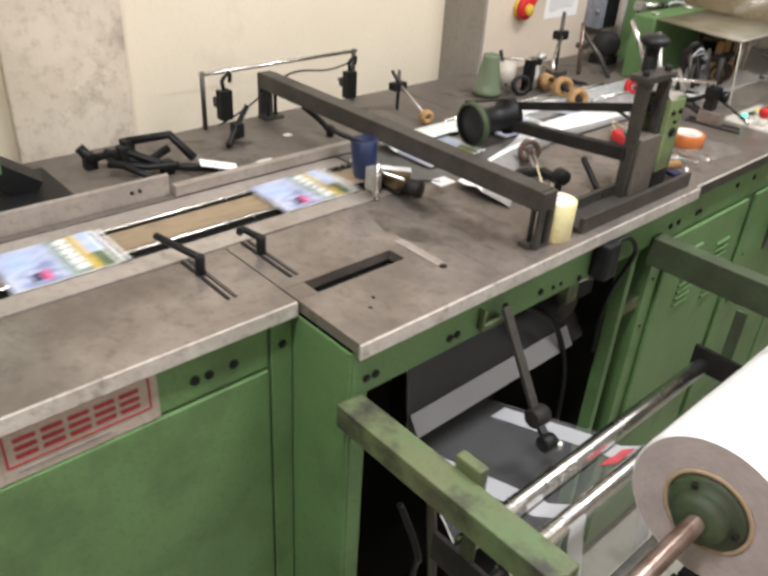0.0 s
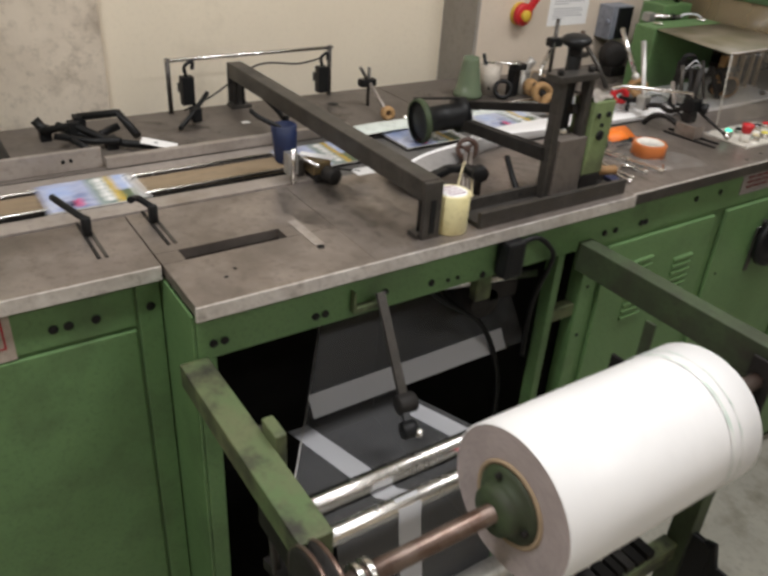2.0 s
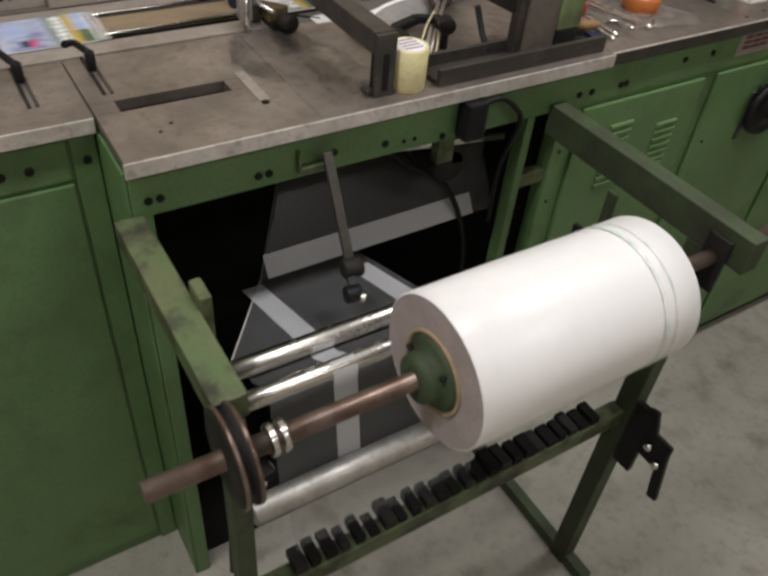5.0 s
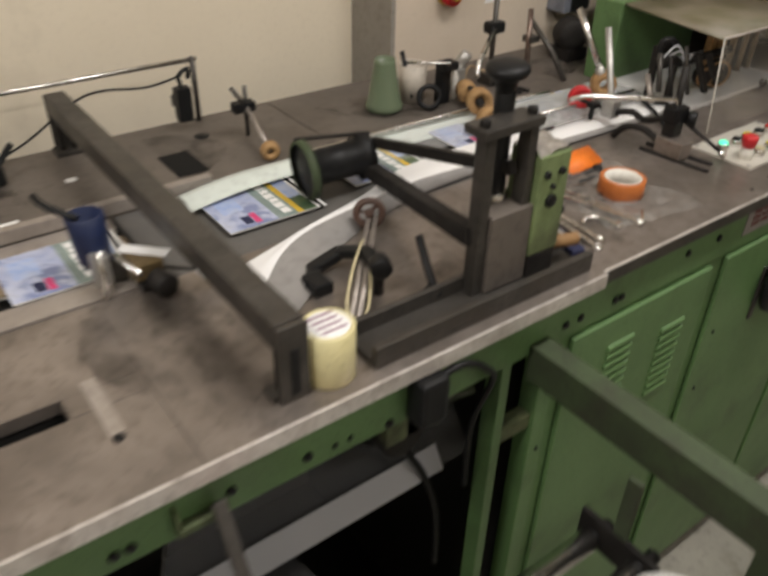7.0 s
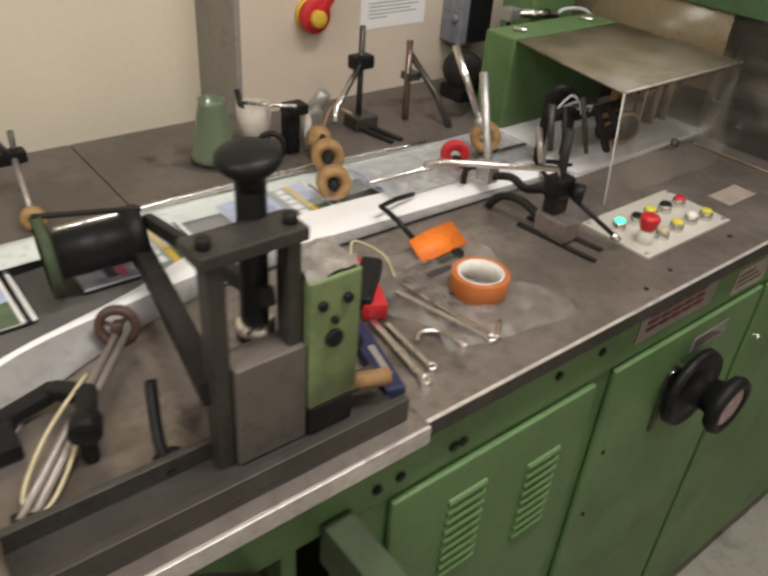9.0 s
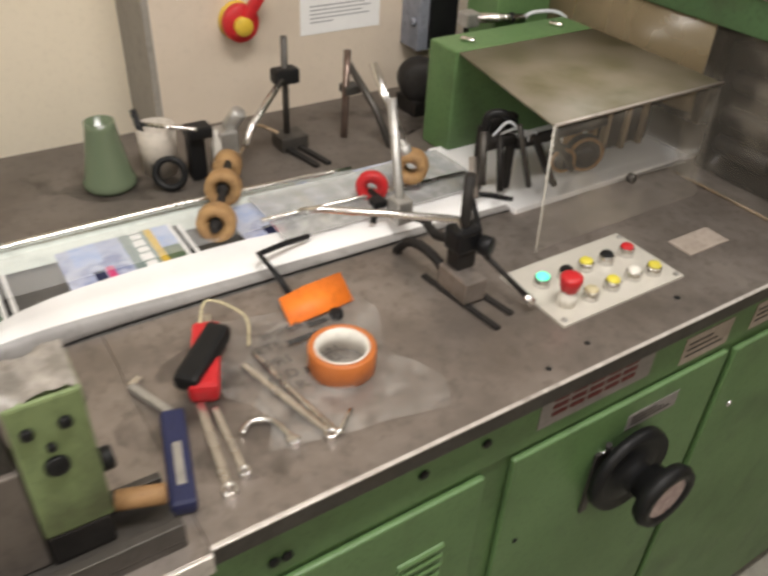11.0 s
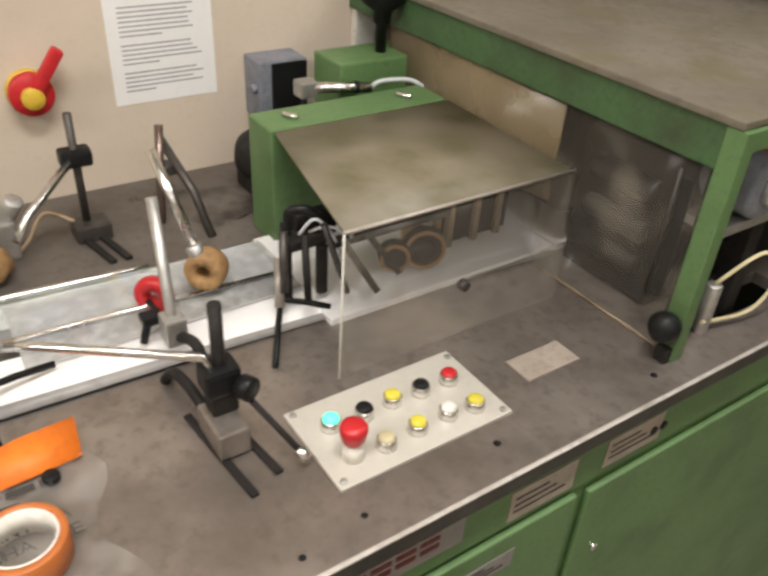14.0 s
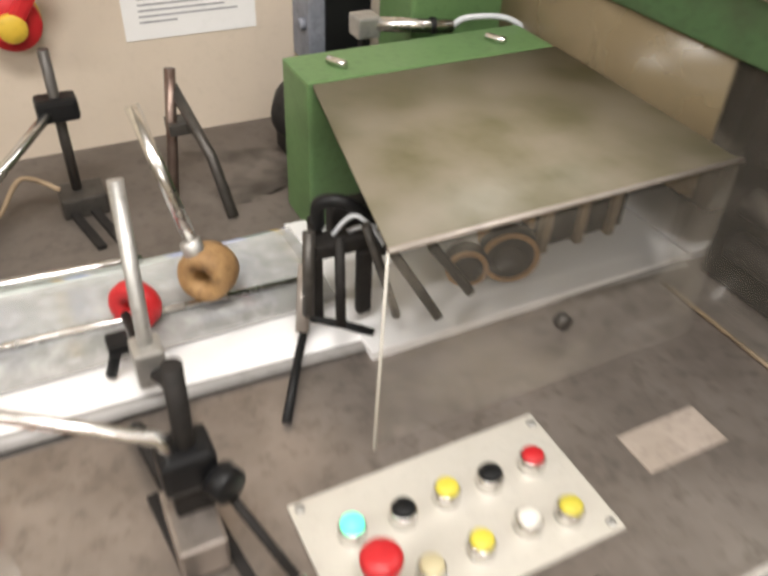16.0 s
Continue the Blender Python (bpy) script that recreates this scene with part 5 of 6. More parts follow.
cyl(bm, (-1.258, 3.41, 0.995), (-1.243, 3.41, 0.995), 0.010, seg=16)
part("pull_knob", bm, GREY, gd, "small grey pull knob")
part("front_edge", tube(B(), [(-1.273, 3.182, 1.147), (-1.273, 3.66, 1.147)], 0.0035, 6), STEEL_LIGHT, gd)
part("corner_edge", tube(B(), [(-1.273, 3.182, 1.146), (-1.238, 3.158, T + 0.002)], 0.002, 6), ACRYLIC_EDGE, gd)
part("right_side", sheet(B(), [[(-1.34, 3.662, 1.12), (-1.34, 3.662, T + 0.01)], [(-1.275, 3.662, 1.14), (-1.275, 3.662, T + 0.01)]], 0.003), ACRYLIC, gd)

# ---- control panel ----
cp = thing("control_panel", (-1.12, 3.2, T), "grey metal push button panel screwed on table", "control panel")
part("plate", box(B(), -1.207, -1.037, 3.042, 3.35, T, T + 0.006, 0.0015), PANEL, cp)
for x, y in ((-1.197, 3.053), (-1.192, 3.34), (-1.047, 3.338), (-1.049, 3.053)):
    bm = B()
    cyl(bm, (x, y, T + 0.006), (x, y, T + 0.0085), 0.0055, seg=12)
    part("screw", bm, ALU, cp)


def button(x, y, m, label, r=0.0122, h=0.0215, bezel=True, lamp=False):
    z = T + 0.006
    b = None
    bm = lathe(B(), (x, y, z), (0, 0, 1), [(0, 0), (0.0158, 0), (0.0158, 0.005), (0.0145, 0.015), (r + 0.0005, 0.017), (r + 0.0005, 0.006), (0, 0.006)], 24)
    b = part("button", bm, CHROME, cp, label)
    bm = lathe(B(), (x, y, z), (0, 0, 1), [(0, 0.005), (r, 0.005), (r, h - 0.002), (r - 0.002, h), (0, h + (0.006 if lamp else 0))], 24)
    part("cap", bm, m, b)


for x, y, m, l, lamp in ((-1.148, 3.090, GREENLAMP, "lit green indicator", True), (-1.143, 3.145, BLACK, "black push button", False), (-1.146, 3.198, YELLOW, "yellow push button", False),
                         (-1.143, 3.250, BLACK, "black push button", False), (-1.143, 3.305, RED, "red push button", False), (-1.075, 3.140, CREAM, "cream push button", False),
                         (-1.078, 3.198, YELLOW, "yellow push button", False), (-1.080, 3.256, WHITE, "white push button", True), (-1.073, 3.303, YELLOW, "yellow push button", False)):
    button(x, y, m, l, lamp=lamp)
bm = lathe(B(), (-1.082, 3.088, T + 0.006), (0, 0, 1), [(0, 0), (0.0165, 0), (0.0165, 0.022), (0.014, 0.025), (0.013, 0.034), (0, 0.034)], 24)
es = part("emergency_stop", bm, WHITE, cp, "emergency stop with red mushroom head")
bm = lathe(B(), (-1.082, 3.088, T + 0.036), (0, 0, 1), [(0, 0), (0.014, 0), (0.017, 0.006), (0.0195, 0.018), (0.0205, 0.026), (0.018, 0.031), (0.010, 0.033), (0, 0.0335)], 28)
part("mushroom_head", bm, RED, es, "red mushroom head")
lp = single("rating_label", box(B(), -1.137, -1.08, 3.425, 3.542, T, T + 0.0015), LABELTAN, "worn blank rating label on the table", "label", "worn labels")

# ---- labels and hand wheel on the front ----
lg = thing("name_plate", (FX, 3.06, 0.82), "grey metal maker's plate with dark red lettering shapes", "name plate", "maker's plates")
part("plate", box(B(), FX + 0.0005, FX + 0.002, 2.93, 3.20, 0.788, 0.864), LABELGREY, lg)
word_bars(lg, FX + 0.0021, 2.955, 0.205, 0.808, 0.044, mat("dark_red_ink", (0.16, 0.03, 0.03), 0.5))
for y0, y1, z0, z1, m in ((3.29, 3.43, 0.768, 0.834, LABELTAN), (3.50, 3.64, 0.772, 0.836, LABELTAN), (3.17, 3.31, 0.665, 0.705, LABELGREY)):
    x = FX + (0.0095 if z1 < 0.74 else 0.0005)
    e = thing("rating_label", (x, (y0 + y1) / 2, z0), "small worn metal label on green sheet", "label", "worn labels")
    part("plate", box(B(), x, x + 0.0012, y0, y1, z0, z1), m, e)
    for k in range(3):
        z = z0 + (z1 - z0) * (0.25 + 0.22 * k)
        part("print_bar", box(B(), x + 0.0013, x + 0.0018, y0 + 0.01, y1 - 0.02 - 0.02 * k, z, z + 0.005), GREY, e)
hw = thing("hand_wheel", (-0.9, 3.17, 0.59), "black hand wheel on a shaft with dial knob", "hand wheel")
bm = lathe(B(), (FX + 0.009, 3.171, 0.59), (1, 0, 0), [(0, 0.0), (0.03, 0.0), (0.03, 0.025), (0.075, 0.03), (0.098, 0.024), (0.098, 0.034), (0.094, 0.046), (0.075, 0.042), (0.035, 0.05), (0.035, 0.07), (0, 0.07)], 40)
part("wheel", bm, BLACK, hw)
bm = lathe(B(), (FX + 0.08, 3.172, 0.60), (1, 0, 0), [(0, 0.0), (0.038, 0.0), (0.042, 0.02), (0.066, 0.03), (0.072, 0.045), (0.066, 0.058), (0.05, 0.058), (0.048, 0.052), (0, 0.052)], 36)
kn = part("dial_knob", bm, BLACK, hw, "black dial knob")
bm = lathe(B(), (FX + 0.133, 3.172, 0.60), (1, 0, 0), [(0, 0.001), (0.04, 0.001), (0.046, 0.0)], 32)
part("dial", bm, mat("pale_dial", (0.55, 0.45, 0.43), 0.3, colour2=(0.35, 0.25, 0.25), scale=40, fine=90), kn, "pale dial face")
ht = thing("latch_handle", (FX + 0.01, 3.12, 0.6), "dark latch lever on the green door", "latch")
part("lever", tube(B(), [(FX + 0.014, 3.135, 0.62), (FX + 0.022, 3.115, 0.67)], 0.006, 8), DARK, ht)
part("pin", tube(B(), [(FX + 0.009, 3.105, 0.635), (FX + 0.02, 3.145, 0.642)], 0.004, 8), CHROME, ht)

# ---- hood over the outfeed ----
hd = thing("outfeed_hood", (-1.5, 4.2, T), "green steel hood with dirty top over outfeed", "hood")
# grime and shade are both darkened into the beam's green
part("front_beam", box(B(), -2.08, -1.0, 3.676, 3.69, 1.245, 1.316, 0.003), mat("grimy_shaded_green_paint", (0.06, 0.13, 0.05), 0.45, colour2=(0.05, 0.10, 0.04), scale=5, fine=80, dirt=(0.04, 0.05, 0.025), dirt_scale=6), hd, "grimy green front beam, shade in its colour")
part("top", box(B(), -2.08, -1.0, 3.67, 4.9, 1.3165, 1.33, 0.003), mat("dirty_hood_top", (0.20, 0.175, 0.14), 0.5, colour2=(0.14, 0.12, 0.092), scale=4, fine=50, bump=0.1, dirt=(0.14, 0.12, 0.07), dirt_scale=5), hd, "dirty brown top sheet")
part("front_post", box(B(), -1.028, -0.992, 3.672, 3.70, T, 1.316, 0.003), GREEN, hd)
part("front_post", box(B(), -1.028, -0.992, 4.15, 4.18, T, 1.316, 0.003), GREEN, hd)
part("front_rail", box(B(), -1.026, -0.994, 3.701, 4.149, 1.28, 1.315, 0.003), GREEN, hd)
part("side_sheet", sheet(B(), [[(-1.03, 3.684, 1.25), (-1.03, 3.684, T + 0.006)], [(-1.34, 3.684, 1.25), (-1.34, 3.684, T + 0.006)]], 0.004), ACRYLIC, hd)
part("upper_sheet", sheet(B(), [[(-1.34, 3.684, 1.25), (-1.34, 3.684, 1.05)], [(-1.9, 3.684, 1.25), (-1.9, 3.684, 1.0)]], 0.004), clear("brown_grimy_acrylic", (0.30, 0.235, 0.14), 0.5, 0.3, dirt=(0.12, 0.09, 0.05), dirt_alpha=0.85), hd)
part("sheet_slot", box(B(), -1.076, -1.054, 3.6795, 3.6835, 1.0, 1.215, 0.0015), SMOKE, hd, "dark slot in the sheet")
part("slot_rim", tube(B(), [(-1.083, 3.679, 0.99), (-1.083, 3.679, 1.225)], 0.0025, 6), GREY, hd, "grey slot edge")
part("sheet_foot", tube(B(), [(-1.03, 3.684, T + 0.004), (-1.34, 3.684, T + 0.004)], 0.0035, 6), BEDBROWN, hd)
bm = lathe(B(), (-1.012, 3.652, 0.972), (0.3, -1, 0.1), [(0, -0.03), (0.008, -0.03), (0.008, -0.02), (0.018, -0.018), (0.027, -0.006), (0.028, 0.004), (0.02, 0.02), (0, 0.026)], 28)
part("ball_knob", bm, BLACK, hd, "black ball knob")
part("hinge_foot", box(B(), -1.02, -0.995, 3.655, 3.6715, T, T + 0.03, 0.003), DARK, hd)
im = thing("outfeed_mechanism", (-1.12, 3.9, T), "dark drive parts with motor inside the hood", "mechanism")
part("slide", box(B(), -1.06, -1.03, 3.72, 3.745, T, 1.26, 0.003), BLACK, im)
bm = B()
cyl(bm, (-1.12, 3.85, 1.18), (-1.02, 3.85, 1.18), 0.06)
part("motor", bm, SWITCHGREY, im, "blue grey motor")
bm = B()
cyl(bm, (-1.02, 3.85, 1.18), (-1.005, 3.85, 1.18), 0.03)
part("motor_cap", bm, ALU, im)
part("motor_plate", box(B(), -1.11, -1.03, 3.76, 3.95, 1.10, 1.118, 0.003), ALU, im)
part("pillar", box(B(), -1.09, -1.05, 3.90, 3.94, T - 0.02, 1.10, 0.003), DARK, im)
bm = B()
cyl(bm, (-1.03, 3.80, T - 0.02), (-1.03, 3.80, 1.0), 0.014)
part("cylinder", bm, ALU, im)
part("air_hose", tube(B(), smooth_line([(-1.03, 3.80, 1.0), (-1.0, 3.87, 1.06), (-0.99, 3.93, 1.0), (-1.0, 3.90, 0.93), (-1.02, 3.82, 0.92), (-1.02, 3.78, 0.93)]), 0.004, 6), CREAM, im, "pale air hose")
part("orange_cap", box(B(), -1.05, -1.01, 3.83, 3.87, 1.241, 1.256, 0.003), ORANGE, im)
# plain near-black blocks added as a dark mass behind the sheets
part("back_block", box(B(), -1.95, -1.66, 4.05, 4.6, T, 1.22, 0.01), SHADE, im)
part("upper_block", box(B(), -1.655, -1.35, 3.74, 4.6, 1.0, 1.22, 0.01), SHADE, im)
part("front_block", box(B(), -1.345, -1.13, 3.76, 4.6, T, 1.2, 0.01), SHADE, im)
for y, z in ((3.75, 1.05), (3.75, 1.13), (3.755, 0.98)):
    bm = B()
    cyl(bm, (-1.30, y, z), (-1.16, y, z), 0.022)
    part("roller", bm, DARK, im)
part("conveyor", box(B(), -1.69, -1.37, 3.765, 4.9, T - 0.003, T + 0.0135), WHITE_FILM, im)

fm = thing("rear_machine_head", (-1.6, 4.6, 1.33), "dark machine head with panels behind the hood", "machine head")
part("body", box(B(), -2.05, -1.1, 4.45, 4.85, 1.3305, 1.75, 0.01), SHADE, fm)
for k in range(3):
    part("module", box(B(), -1.25 - 0.2 * k, -1.12 - 0.2 * k, 4.40, 4.449, 1.36, 1.52, 0.006), BLACK, fm)
    part("module_label", box(B(), -1.22 - 0.2 * k, -1.17 - 0.2 * k, 4.398, 4.3995, 1.40, 1.45), PALE, fm)
part("side_plate", box(B(), -1.0995, -1.06, 4.45, 4.85, 1.3305, 1.65, 0.006), GREEN_DARK, fm)

# ---- wall things behind the sealing section ----
g2 = thing("gear_box", (-1.88, 3.62, T), "green gear box with black vertical shaft", "gear box")
part("body", box(B(), -1.95, -1.83, 3.505, 3.735, T, 1.195, 0.006), GREEN, g2)
bm = lathe(B(), (-1.88, 3.64, 1.195), (0, 0, 1), [(0, 0), (0.012, 0), (0.012, 0.06), (0.02, 0.065), (0.022, 0.09), (0.05, 0.11), (0.052, 0.16), (0.03, 0.2), (0, 0.2)], 24)
part("shaft", bm, BLACK, g2, "black shaft with flared head")
sb = thing("switch_enclosure", (-2.04, 3.45, 1.03), "blue grey switch enclosure with open black front", "switch box")
part("body", box(B(), -2.0845, -2.0, 3.392, 3.515, 1.025, 1.165, 0.006), SWITCHGREY, sb)
part("opening", box(B(), -2.0, -1.992, 3.422, 3.512, 1.032, 1.160, 0.003), BLACK, sb)
for y in (3.386, 3.521):
    bm = B()
    cyl(bm, (-2.02, y - 0.006, 1.10), (-2.02, y + 0.006, 1.10), 0.011)
    part("gland", bm, SWITCHGREY, sb)
ac = thing("air_cylinder", (-1.86, 3.5, 1.14), "small chrome pneumatic cylinder with fittings", "air cylinder")
part("body", tube(B(), [(-1.83, 3.44, 1.155), (-1.79, 3.56, 1.15)], 0.012, 14), CHROME, ac)
part("head", box(B(), -1.86, -1.82, 3.405, 3.445, 1.135, 1.17, 0.005), ALU, ac)
part("band", tube(B(), [(-1.802, 3.525, 1.152), (-1.80, 3.533, 1.152)], 0.0135, 14), BLACK, ac)
part("hose", tube(B(), smooth_line([(-1.79, 3.56, 1.15), (-1.78, 3.58, 1.165), (-1.77, 3.65, 1.16), (-1.76, 3.70, 1.13)]), 0.005, 8), PALE, ac)
part("stem", tube(B(), [(-1.84, 3.42, 1.136), (-1.84, 3.42, T + 0.002)], 0.006, 8), DARK, ac)
bd = thing("motor_drum", (-1.9, 3.34, T), "round black motor end on the rear table", "motor")
bm = lathe(B(), (-1.95, 3.36, 0.985), (0.9, -0.42, 0), [(0, 0), (0.05, 0.0), (0.055, 0.01), (0.055, 0.06), (0.045, 0.072), (0.02, 0.075), (0, 0.075)], 32)
part("drum", bm, DARK, bd)
part("foot", box(B(), -1.97, -1.88, 3.31, 3.40, T, T + 0.04, 0.004), DARK, bd)
rs = thing("isolator_switch", (-2.08, 2.92, 1.1), "red rotary isolator switch on the beige wall", "switch")
bm = B()
cyl(bm, (-2.0848, 2.918, 1.145), (-2.07, 2.918, 1.145), 0.045, seg=32)
part("plate", bm, GOLD, rs, "yellow round plate")
bm = B()
cyl(bm, (-2.07, 2.918, 1.145), (-2.045, 2.918, 1.145), 0.0435, seg=32)
part("knob", bm, RED, rs)
part("lever", bar(B(), (-2.045, 2.90, 1.12), (-2.035, 2.98, 1.235), 0.025, 0.024, up=(1, 0, 0), bevel=0.008), RED, rs, "red switch lever")
bm = B()
cyl(bm, (-2.045, 2.916, 1.143), (-2.026, 2.916, 1.143), 0.022, seg=24)
part("lock", bm, GOLD, rs)
nt = thing("notice_sheet", (-2.08, 3.2, 1.08), "white printed instruction sheet taped on the wall", "notice")
part("sheet", box(B(), -2.0847, -2.0837, 3.088, 3.322, 1.083, 1.42), PAPER, nt)
random.seed(7)
for k in range(30):
    z = 1.395 - 0.0098 * k
    if k in (1, 9, 10, 18, 24):
        continue
    w = 0.12 if k == 0 else random.uniform(0.05, 0.10) if k in (8, 17, 23, 29) else random.uniform(0.15, 0.178)
    part("print_line", box(B(), -2.0836, -2.0832, 3.115, 3.115 + w, z, z + (0.0065 if k == 0 else 0.0032)), INK, nt)
n2 = thing("notice_sheet", (-2.08, 2.83, 1.2), "small white notice on the beige wall", "notice")
part("sheet", box(B(), -2.0847, -2.0837, 2.78, 2.872, 1.205, 1.36), PAPER, n2)
part("print_line", box(B(), -2.0836, -2.0832, 2.787, 2.865, 1.22, 1.224), PINK, n2)
for k in range(5):
    part("print_line", box(B(), -2.0836, -2.0832, 2.79, 2.85, 1.24 + 0.014 * k, 1.244 + 0.014 * k), INK, n2)
dc = single("cable_duct", box(B(), -2.0848, -2.06, 3.685, 3.745, 0.95, 3.39, 0.004), WHITE, "white cable duct down the beige wall", "cable duct")

# ---- tools on the table ----
ot = thing("orange_tape_roll", (-1.142, 2.668, T), "orange roll of adhesive tape with white core", "tape roll")
bm = B()
ring(bm, (-1.142, 2.668, T + 0.002), (-1.142, 2.668, T + 0.044), 0.053, 0.0435, 44)
part("tape", bm, ORANGE_TAPE, ot)
bm = B()
ring(bm, (-1.142, 2.668, T + 0.0015), (-1.142, 2.668, T + 0.0445), 0.0433, 0.040, 44)
part("core", bm, WHITE, ot, "white card core")
og = thing("orange_tag", (-1.285, 2.71, T), "bright orange folded plastic tag", "tag")
part("upper_fold", sheet(B(), [[(-1.315, 2.645, T + 0.028), (-1.262, 2.64, T + 0.008)], [(-1.325, 2.70, T + 0.03), (-1.262, 2.70, T + 0.012)], [(-1.335, 2.775, T + 0.026), (-1.275, 2.768, T + 0.006)]], 0.003), ORANGE, og)
part("lower_fold", sheet(B(), [[(-1.262, 2.64, T + 0.007), (-1.30, 2.65, T + 0.002)], [(-1.275, 2.768, T + 0.005), (-1.31, 2.76, T + 0.002)]], 0.002), ORANGE, og)
bm = B()
cyl(bm, (-1.255, 2.722, T), (-1.255, 2.722, T + 0.012), 0.012)
part("stud", bm, BLACK, og)
random.seed(11)
bg = B()
rows = []
for i in range(15):
    rows.append([(-1.31 + 0.30 * i / 14 + 0.05 * (j / 14 - 0.5), 2.50 + 0.27 * j / 14 + 0.02 * math.sin(i * 0.7), T + 0.003 + 0.006 * random.random()) for j in range(15)])
sheet(bg, rows)
bag = single("plastic_bag", bg, BAG, "thin clear printed plastic bag lying on table", "plastic bag")


def print_word(text, x, y, size, width):
    """Flat letters of the built-in font on the bag, read from the operator's side."""
    cu = bpy.data.curves.new("print", "FONT")
    cu.body, cu.size = text, size
    tmp = bpy.data.objects.new("print_source", cu)
    me = bpy.data.meshes.new_from_object(tmp)
    bpy.data.objects.remove(tmp)
    xs = [v.co.x for v in me.vertices]
    fx = width / (max(xs) - min(xs))
    bm = B()
    bm.from_mesh(me)
    for v in bm.verts:
        v.co = Vector((x - v.co.y, y + v.co.x * fx - v.co.y * 0.12, T + 0.0104))
    part("print_word", bm, BAG_INK, bag)


for text, x, y, width in (("IMPER", -1.246, 2.584, 0.075), ("IF", -1.238, 2.705, 0.022), ("ETE", -1.219, 2.562, 0.044), ("PRI", -1.182, 2.560, 0.04), ("ANT", -1.174, 2.634, 0.05),
                          ("A", -1.176, 2.714, 0.015), ("N D", -1.149, 2.553, 0.045), ("CHA", -1.145, 2.624, 0.056), ("E", -1.143, 2.721, 0.014), ("R", -1.120, 2.584, 0.016)):
    print_word(text, x, y, 0.026, width)
for k, y0 in ((0, 2.665), (1, 2.615), (2, 2.61)):
    x = (-1.241, -1.217, -1.147)[k]
    part("print_bar", box(B(), x - 0.012, x, y0, y0 + (0.035, 0.06, 0.01)[k], T + 0.0102, T + 0.0106), BAG_INK, bag)
kf = thing("pliers", (-1.1, 2.38, T), "pliers with navy blue rubber grip", "pliers")
part("grip", bar(B(), (-1.165, 2.405, T + 0.012), (-1.0, 2.362, T + 0.012), 0.034, 0.022, bevel=0.009), NAVY, kf)
part("insert", bar(B(), (-1.10, 2.389, T + 0.024), (-1.03, 2.371, T + 0.024), 0.012, 0.004), ALU, kf)
part("jaw", bar(B(), (-1.165, 2.405, T + 0.01), (-1.25, 2.372, T + 0.008), 0.012, 0.012), ALU, kf)
part("tip", bar(B(), (-1.25, 2.372, T + 0.008), (-1.262, 2.390, T + 0.008), 0.012, 0.010), CHROME, kf)
rd = thing("stapler_gun", (-1.24, 2.475, T), "red and black hand tool with cable tie", "hand tool")
part("body", bar(B(), (-1.31, 2.515, T + 0.02), (-1.17, 2.455, T + 0.018), 0.045, 0.034, bevel=0.012), RED, rd)
part("handle", bar(B(), (-1.275, 2.525, T + 0.04), (-1.19, 2.435, T + 0.03), 0.04, 0.03, bevel=0.012), BLACK, rd)
part("tie", tube(B(), smooth_line([(-1.30, 2.50, T + 0.03), (-1.34, 2.53, T + 0.05), (-1.31, 2.58, T + 0.02), (-1.25, 2.56, T + 0.01)]), 0.002, 6), CREAM, rd)
part("nose", bar(B(), (-1.31, 2.51, T + 0.02), (-1.335, 2.525, T + 0.02), 0.02, 0.02, bevel=0.005), CHROME, rd)


def wrench(a, b, w, name="wrench"):
    e = thing(name, (a[0], a[1], T), "chrome combination wrench on the steel table", "wrench", "wrenches")
    a, b = Vector((*a, T + 0.006)), Vector((*b, T + 0.006))
    part("shank", bar(B(), a, b, w, 0.007, bevel=0.002), CHROME, e)
    d = (b - a).normalized()
    bm = B()
    ring(bm, b + d * 0.008 - Vector((0, 0, 0.006)), b + d * 0.008 + Vector((0, 0, 0.006)), w * 0.95, w * 0.5, 20)
    part("ring_end", bm, CHROME, e)
    return e


wrench((-1.17, 2.447), (-1.012, 2.424), 0.012)
wrench((-1.15, 2.462), (-1.03, 2.452), 0.010)
wrench((-1.215, 2.535), (-1.03, 2.58), 0.011)
e = thing("hex_key", (-1.04, 2.6, T), "bent chrome hex key on the steel table", "hex key")
part("bar", tube(B(), smooth_line([(-1.235, 2.56, T + 0.006), (-1.12, 2.575, T + 0.006), (-1.025, 2.592, T + 0.006), (-1.025, 2.60, T + 0.006), (-1.05, 2.63, T + 0.006)], 4), 0.0045, 6), CHROME, e)
e = thing("hook_wrench", (-1.08, 2.51, T), "curved chrome hook wrench on the table", "hook wrench")
part("bow", tube(B(), smooth_line([(-1.085, 2.475, T + 0.006), (-1.10, 2.495, T + 0.006), (-1.09, 2.52, T + 0.006), (-1.06, 2.53, T + 0.006), (-1.04, 2.53, T + 0.006)], 5), 0.005, 8), CHROME, e)
bm = B()
cyl(bm, (-1.036, 2.531, T), (-1.036, 2.531, T + 0.014), 0.009)
part("end", bm, CHROME, e)

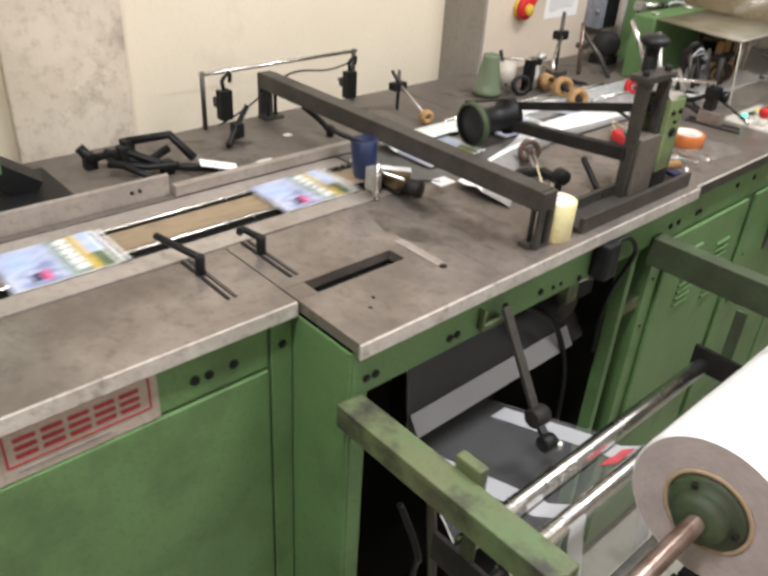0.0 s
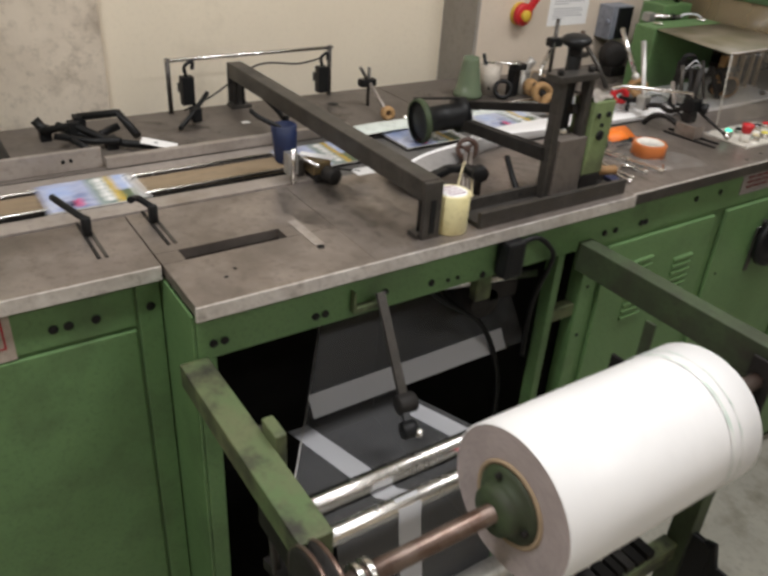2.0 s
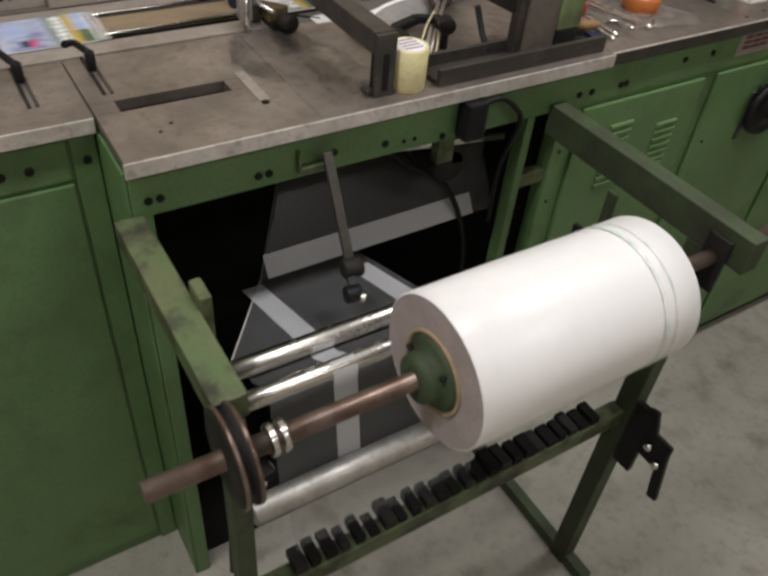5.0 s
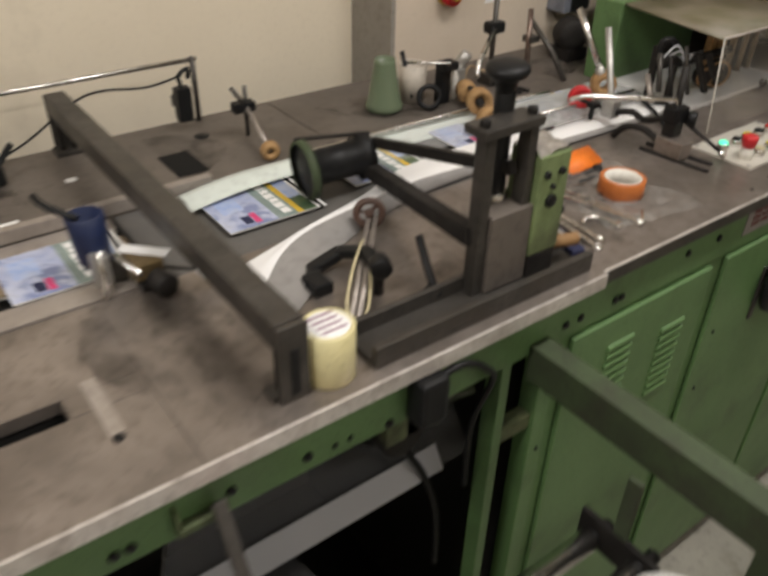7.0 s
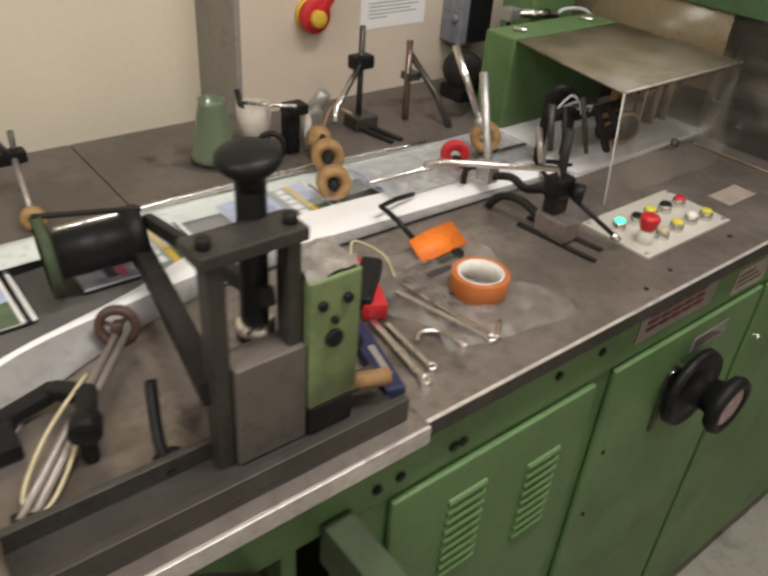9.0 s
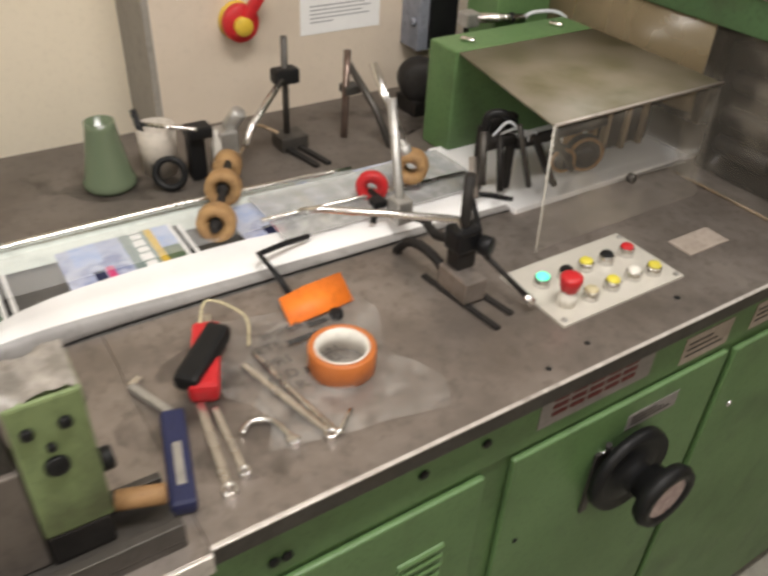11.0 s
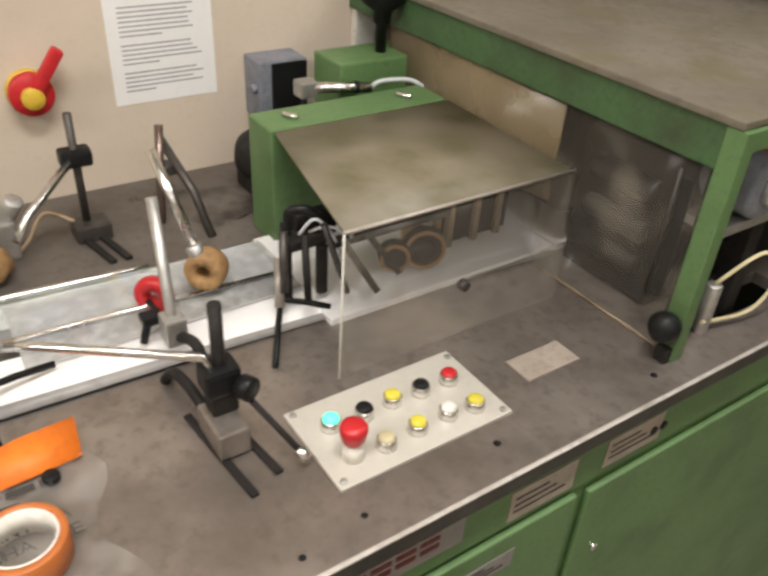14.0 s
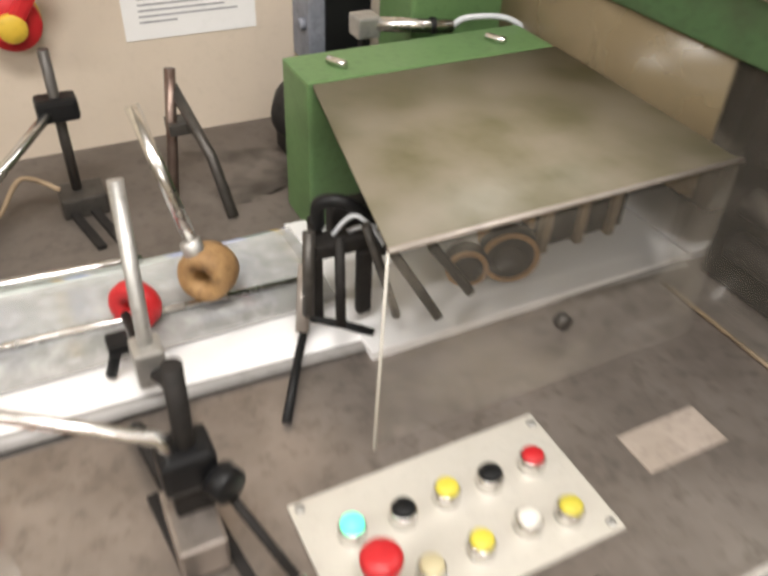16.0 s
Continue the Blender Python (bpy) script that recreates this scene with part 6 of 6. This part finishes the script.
# ---- clutter under the roll stand ----
e = thing("counterweight", (-0.72, 1.2, 0.3), "dark links with white rollers below the arm", "linkage")
part("link", tube(B(), [(-0.78, 1.16, 0.69), (-0.74, 1.17, 0.30)], 0.010, 8), GREY, e)
for p in ((-0.62, 1.18, 0.36), (-0.60, 1.22, 0.28)):
    bm = B()
    cyl(bm, p, (p[0] + 0.03, p[1] - 0.04, p[2] + 0.01), 0.022)
    part("roller", bm, WHITE, e, "white plastic roller")
part("beam", bar(B(), (-0.78, 1.17, 0.30), (-0.56, 1.21, 0.30), 0.03, 0.03), DARK, e)
part("hose", tube(B(), smooth_line([(-0.86, 1.17, 0.5), (-0.82, 1.2, 0.35), (-0.85, 1.22, 0.2), (-0.9, 1.2, -0.68)]), 0.008, 8), BLACK, e)
part("foot", tube(B(), [(-0.74, 1.17, 0.30), (-0.74, 1.17, -0.70)], 0.012, 8), DARK, e)


# ---- magazines that travel along the conveyor ----
COVER_BLUE = mat("violet_blue_cover", (0.33, 0.38, 0.58), 0.22, colour2=(0.52, 0.55, 0.68), scale=24, fine=60, bump=0.02, dirt=(0.20, 0.24, 0.42), dirt_scale=16, dirt_lo=0.5, dirt_hi=0.6)
COVER_TEAL = mat("grey_teal_cover", (0.17, 0.23, 0.22), 0.22, colour2=(0.26, 0.32, 0.30), scale=18, fine=60, bump=0.02)
PHOTO_SKY = mat("sky_blue_photo", (0.30, 0.40, 0.68), 0.22, colour2=(0.50, 0.56, 0.74), scale=30, fine=60, bump=0.02)
PHOTO_LEAF = mat("dark_green_photo", (0.05, 0.10, 0.06), 0.22, colour2=(0.12, 0.16, 0.08), scale=40, fine=80, bump=0.02)


def magazine():
    e = thing("magazine", (0, 0, 0), "glossy magazine with blue cover on the conveyor", "magazine", "magazines on the conveyor")
    part("paper_block", box(B(), -0.085, 0.085, -0.112, 0.106, 0, 0.0038, 0.0008), PAGES, e)
    c = part("cover", box(B(), -0.085, 0.085, -0.112, 0.004, 0.0039, 0.0044), COVER_BLUE, e, "violet blue printed cover")
    part("cover_band", box(B(), -0.085, 0.085, 0.0041, 0.052, 0.0039, 0.0044), COVER_TEAL, c, "grey teal cover band")
    part("colour_strip", box(B(), -0.085, 0.085, 0.0521, 0.066, 0.0039, 0.0044), GOLD, c, "yellow cover strip")
    part("picture", box(B(), -0.085, 0.015, 0.0661, 0.099, 0.0039, 0.0044), PHOTO_SKY, c, "sky blue picture")
    part("picture", box(B(), 0.0151, 0.085, 0.0661, 0.099, 0.0039, 0.0044), PHOTO_LEAF, c, "dark green picture")
    part("cover_edge", box(B(), -0.085, 0.085, 0.0991, 0.106, 0.0039, 0.0044), PAPER, c, "white cover edge")
    for k, (a, b) in enumerate(((-0.078, -0.056), (-0.051, -0.034), (-0.029, -0.008), (-0.003, 0.014), (0.019, 0.042), (0.047, 0.070))):
        part("title_block", box(B(), a, b, 0.022 + 0.002 * (k % 2), 0.044, 0.0045, 0.0047), PAPER, c)
    part("colour_patch", box(B(), 0.030, 0.074, -0.044, -0.030, 0.0045, 0.0047), PINK, c, "pink printed patch")
    part("colour_patch", box(B(), 0.036, 0.070, -0.066, -0.046, 0.0045, 0.0047), NAVY, c, "dark blue printed patch")
    part("colour_patch", box(B(), -0.060, 0.010, -0.090, -0.040, 0.0045, 0.0047), PHOTO_SKY, c, "pale blue picture")
    part("insert_edge", box(B(), -0.084, 0.084, 0.1061, 0.116, 0.0002, 0.0022), BLACK, e, "black edge of the insert")
    part("insert_edge", box(B(), -0.084, 0.084, 0.1161, 0.124, 0.0002, 0.0022), PAPER, e, "white edge of the insert")
    return e


def motions():
    proto = magazine()
    slow, fast, ymid = 0.46, 0.78, 1.732
    y0, y1 = -1.25, 4.6
    mags = [proto] + [copy_thing(proto, pose(0, 0, 0)) for _ in range(33)]
    # the moment at which each magazine passes from the chain to the belt
    arrivals = [2.86 + 0.822 * k for k in range(-14, 0)] + [2.86 + 0.737 * k for k in range(6)] + [7.282 + 0.705 * k for k in range(14)]
    for ob, arrive in zip(mags, arrivals):
        t0, t1 = arrive - (ymid - y0) / fast, arrive + (y1 - ymid) / slow

        def at(t):
            if t <= t0:
                return pose(-1.545, y0, T + 0.0055 + 0.007 * max(0, min((t0 - t) / 0.68, 30)))
            y = ymid - (arrive - t) * fast if t < arrive else ymid + (t - arrive) * slow
            if t >= t1:
                return pose(-1.60, y1, T + 0.0055 - 0.0001 * (t - t1))
            side = max(0.0, min((y - 1.85) / 0.5, 1.0))
            return pose(-1.545 - 0.055 * side, y, T + 0.0055)

        keys = [0.0, 16.0] + [0.5 * k for k in range(33)] + [t0, t0 + 0.08, arrive - 0.06, arrive + 0.06, t1 - 0.05, t1 + 0.05]
        walk(ob, [(t, at(t)) for t in sorted({round(q, 2) for q in keys if 0 <= q <= 16})])
    # the roll pays out film at the belt's speed
    walk(roll, [(0.25 * k, Matrix.Translation((RX, 1.74, RZ)) @ Matrix.Rotation(-0.25 * k * slow / RR, 4, "Y")) for k in range(65)])


motions()
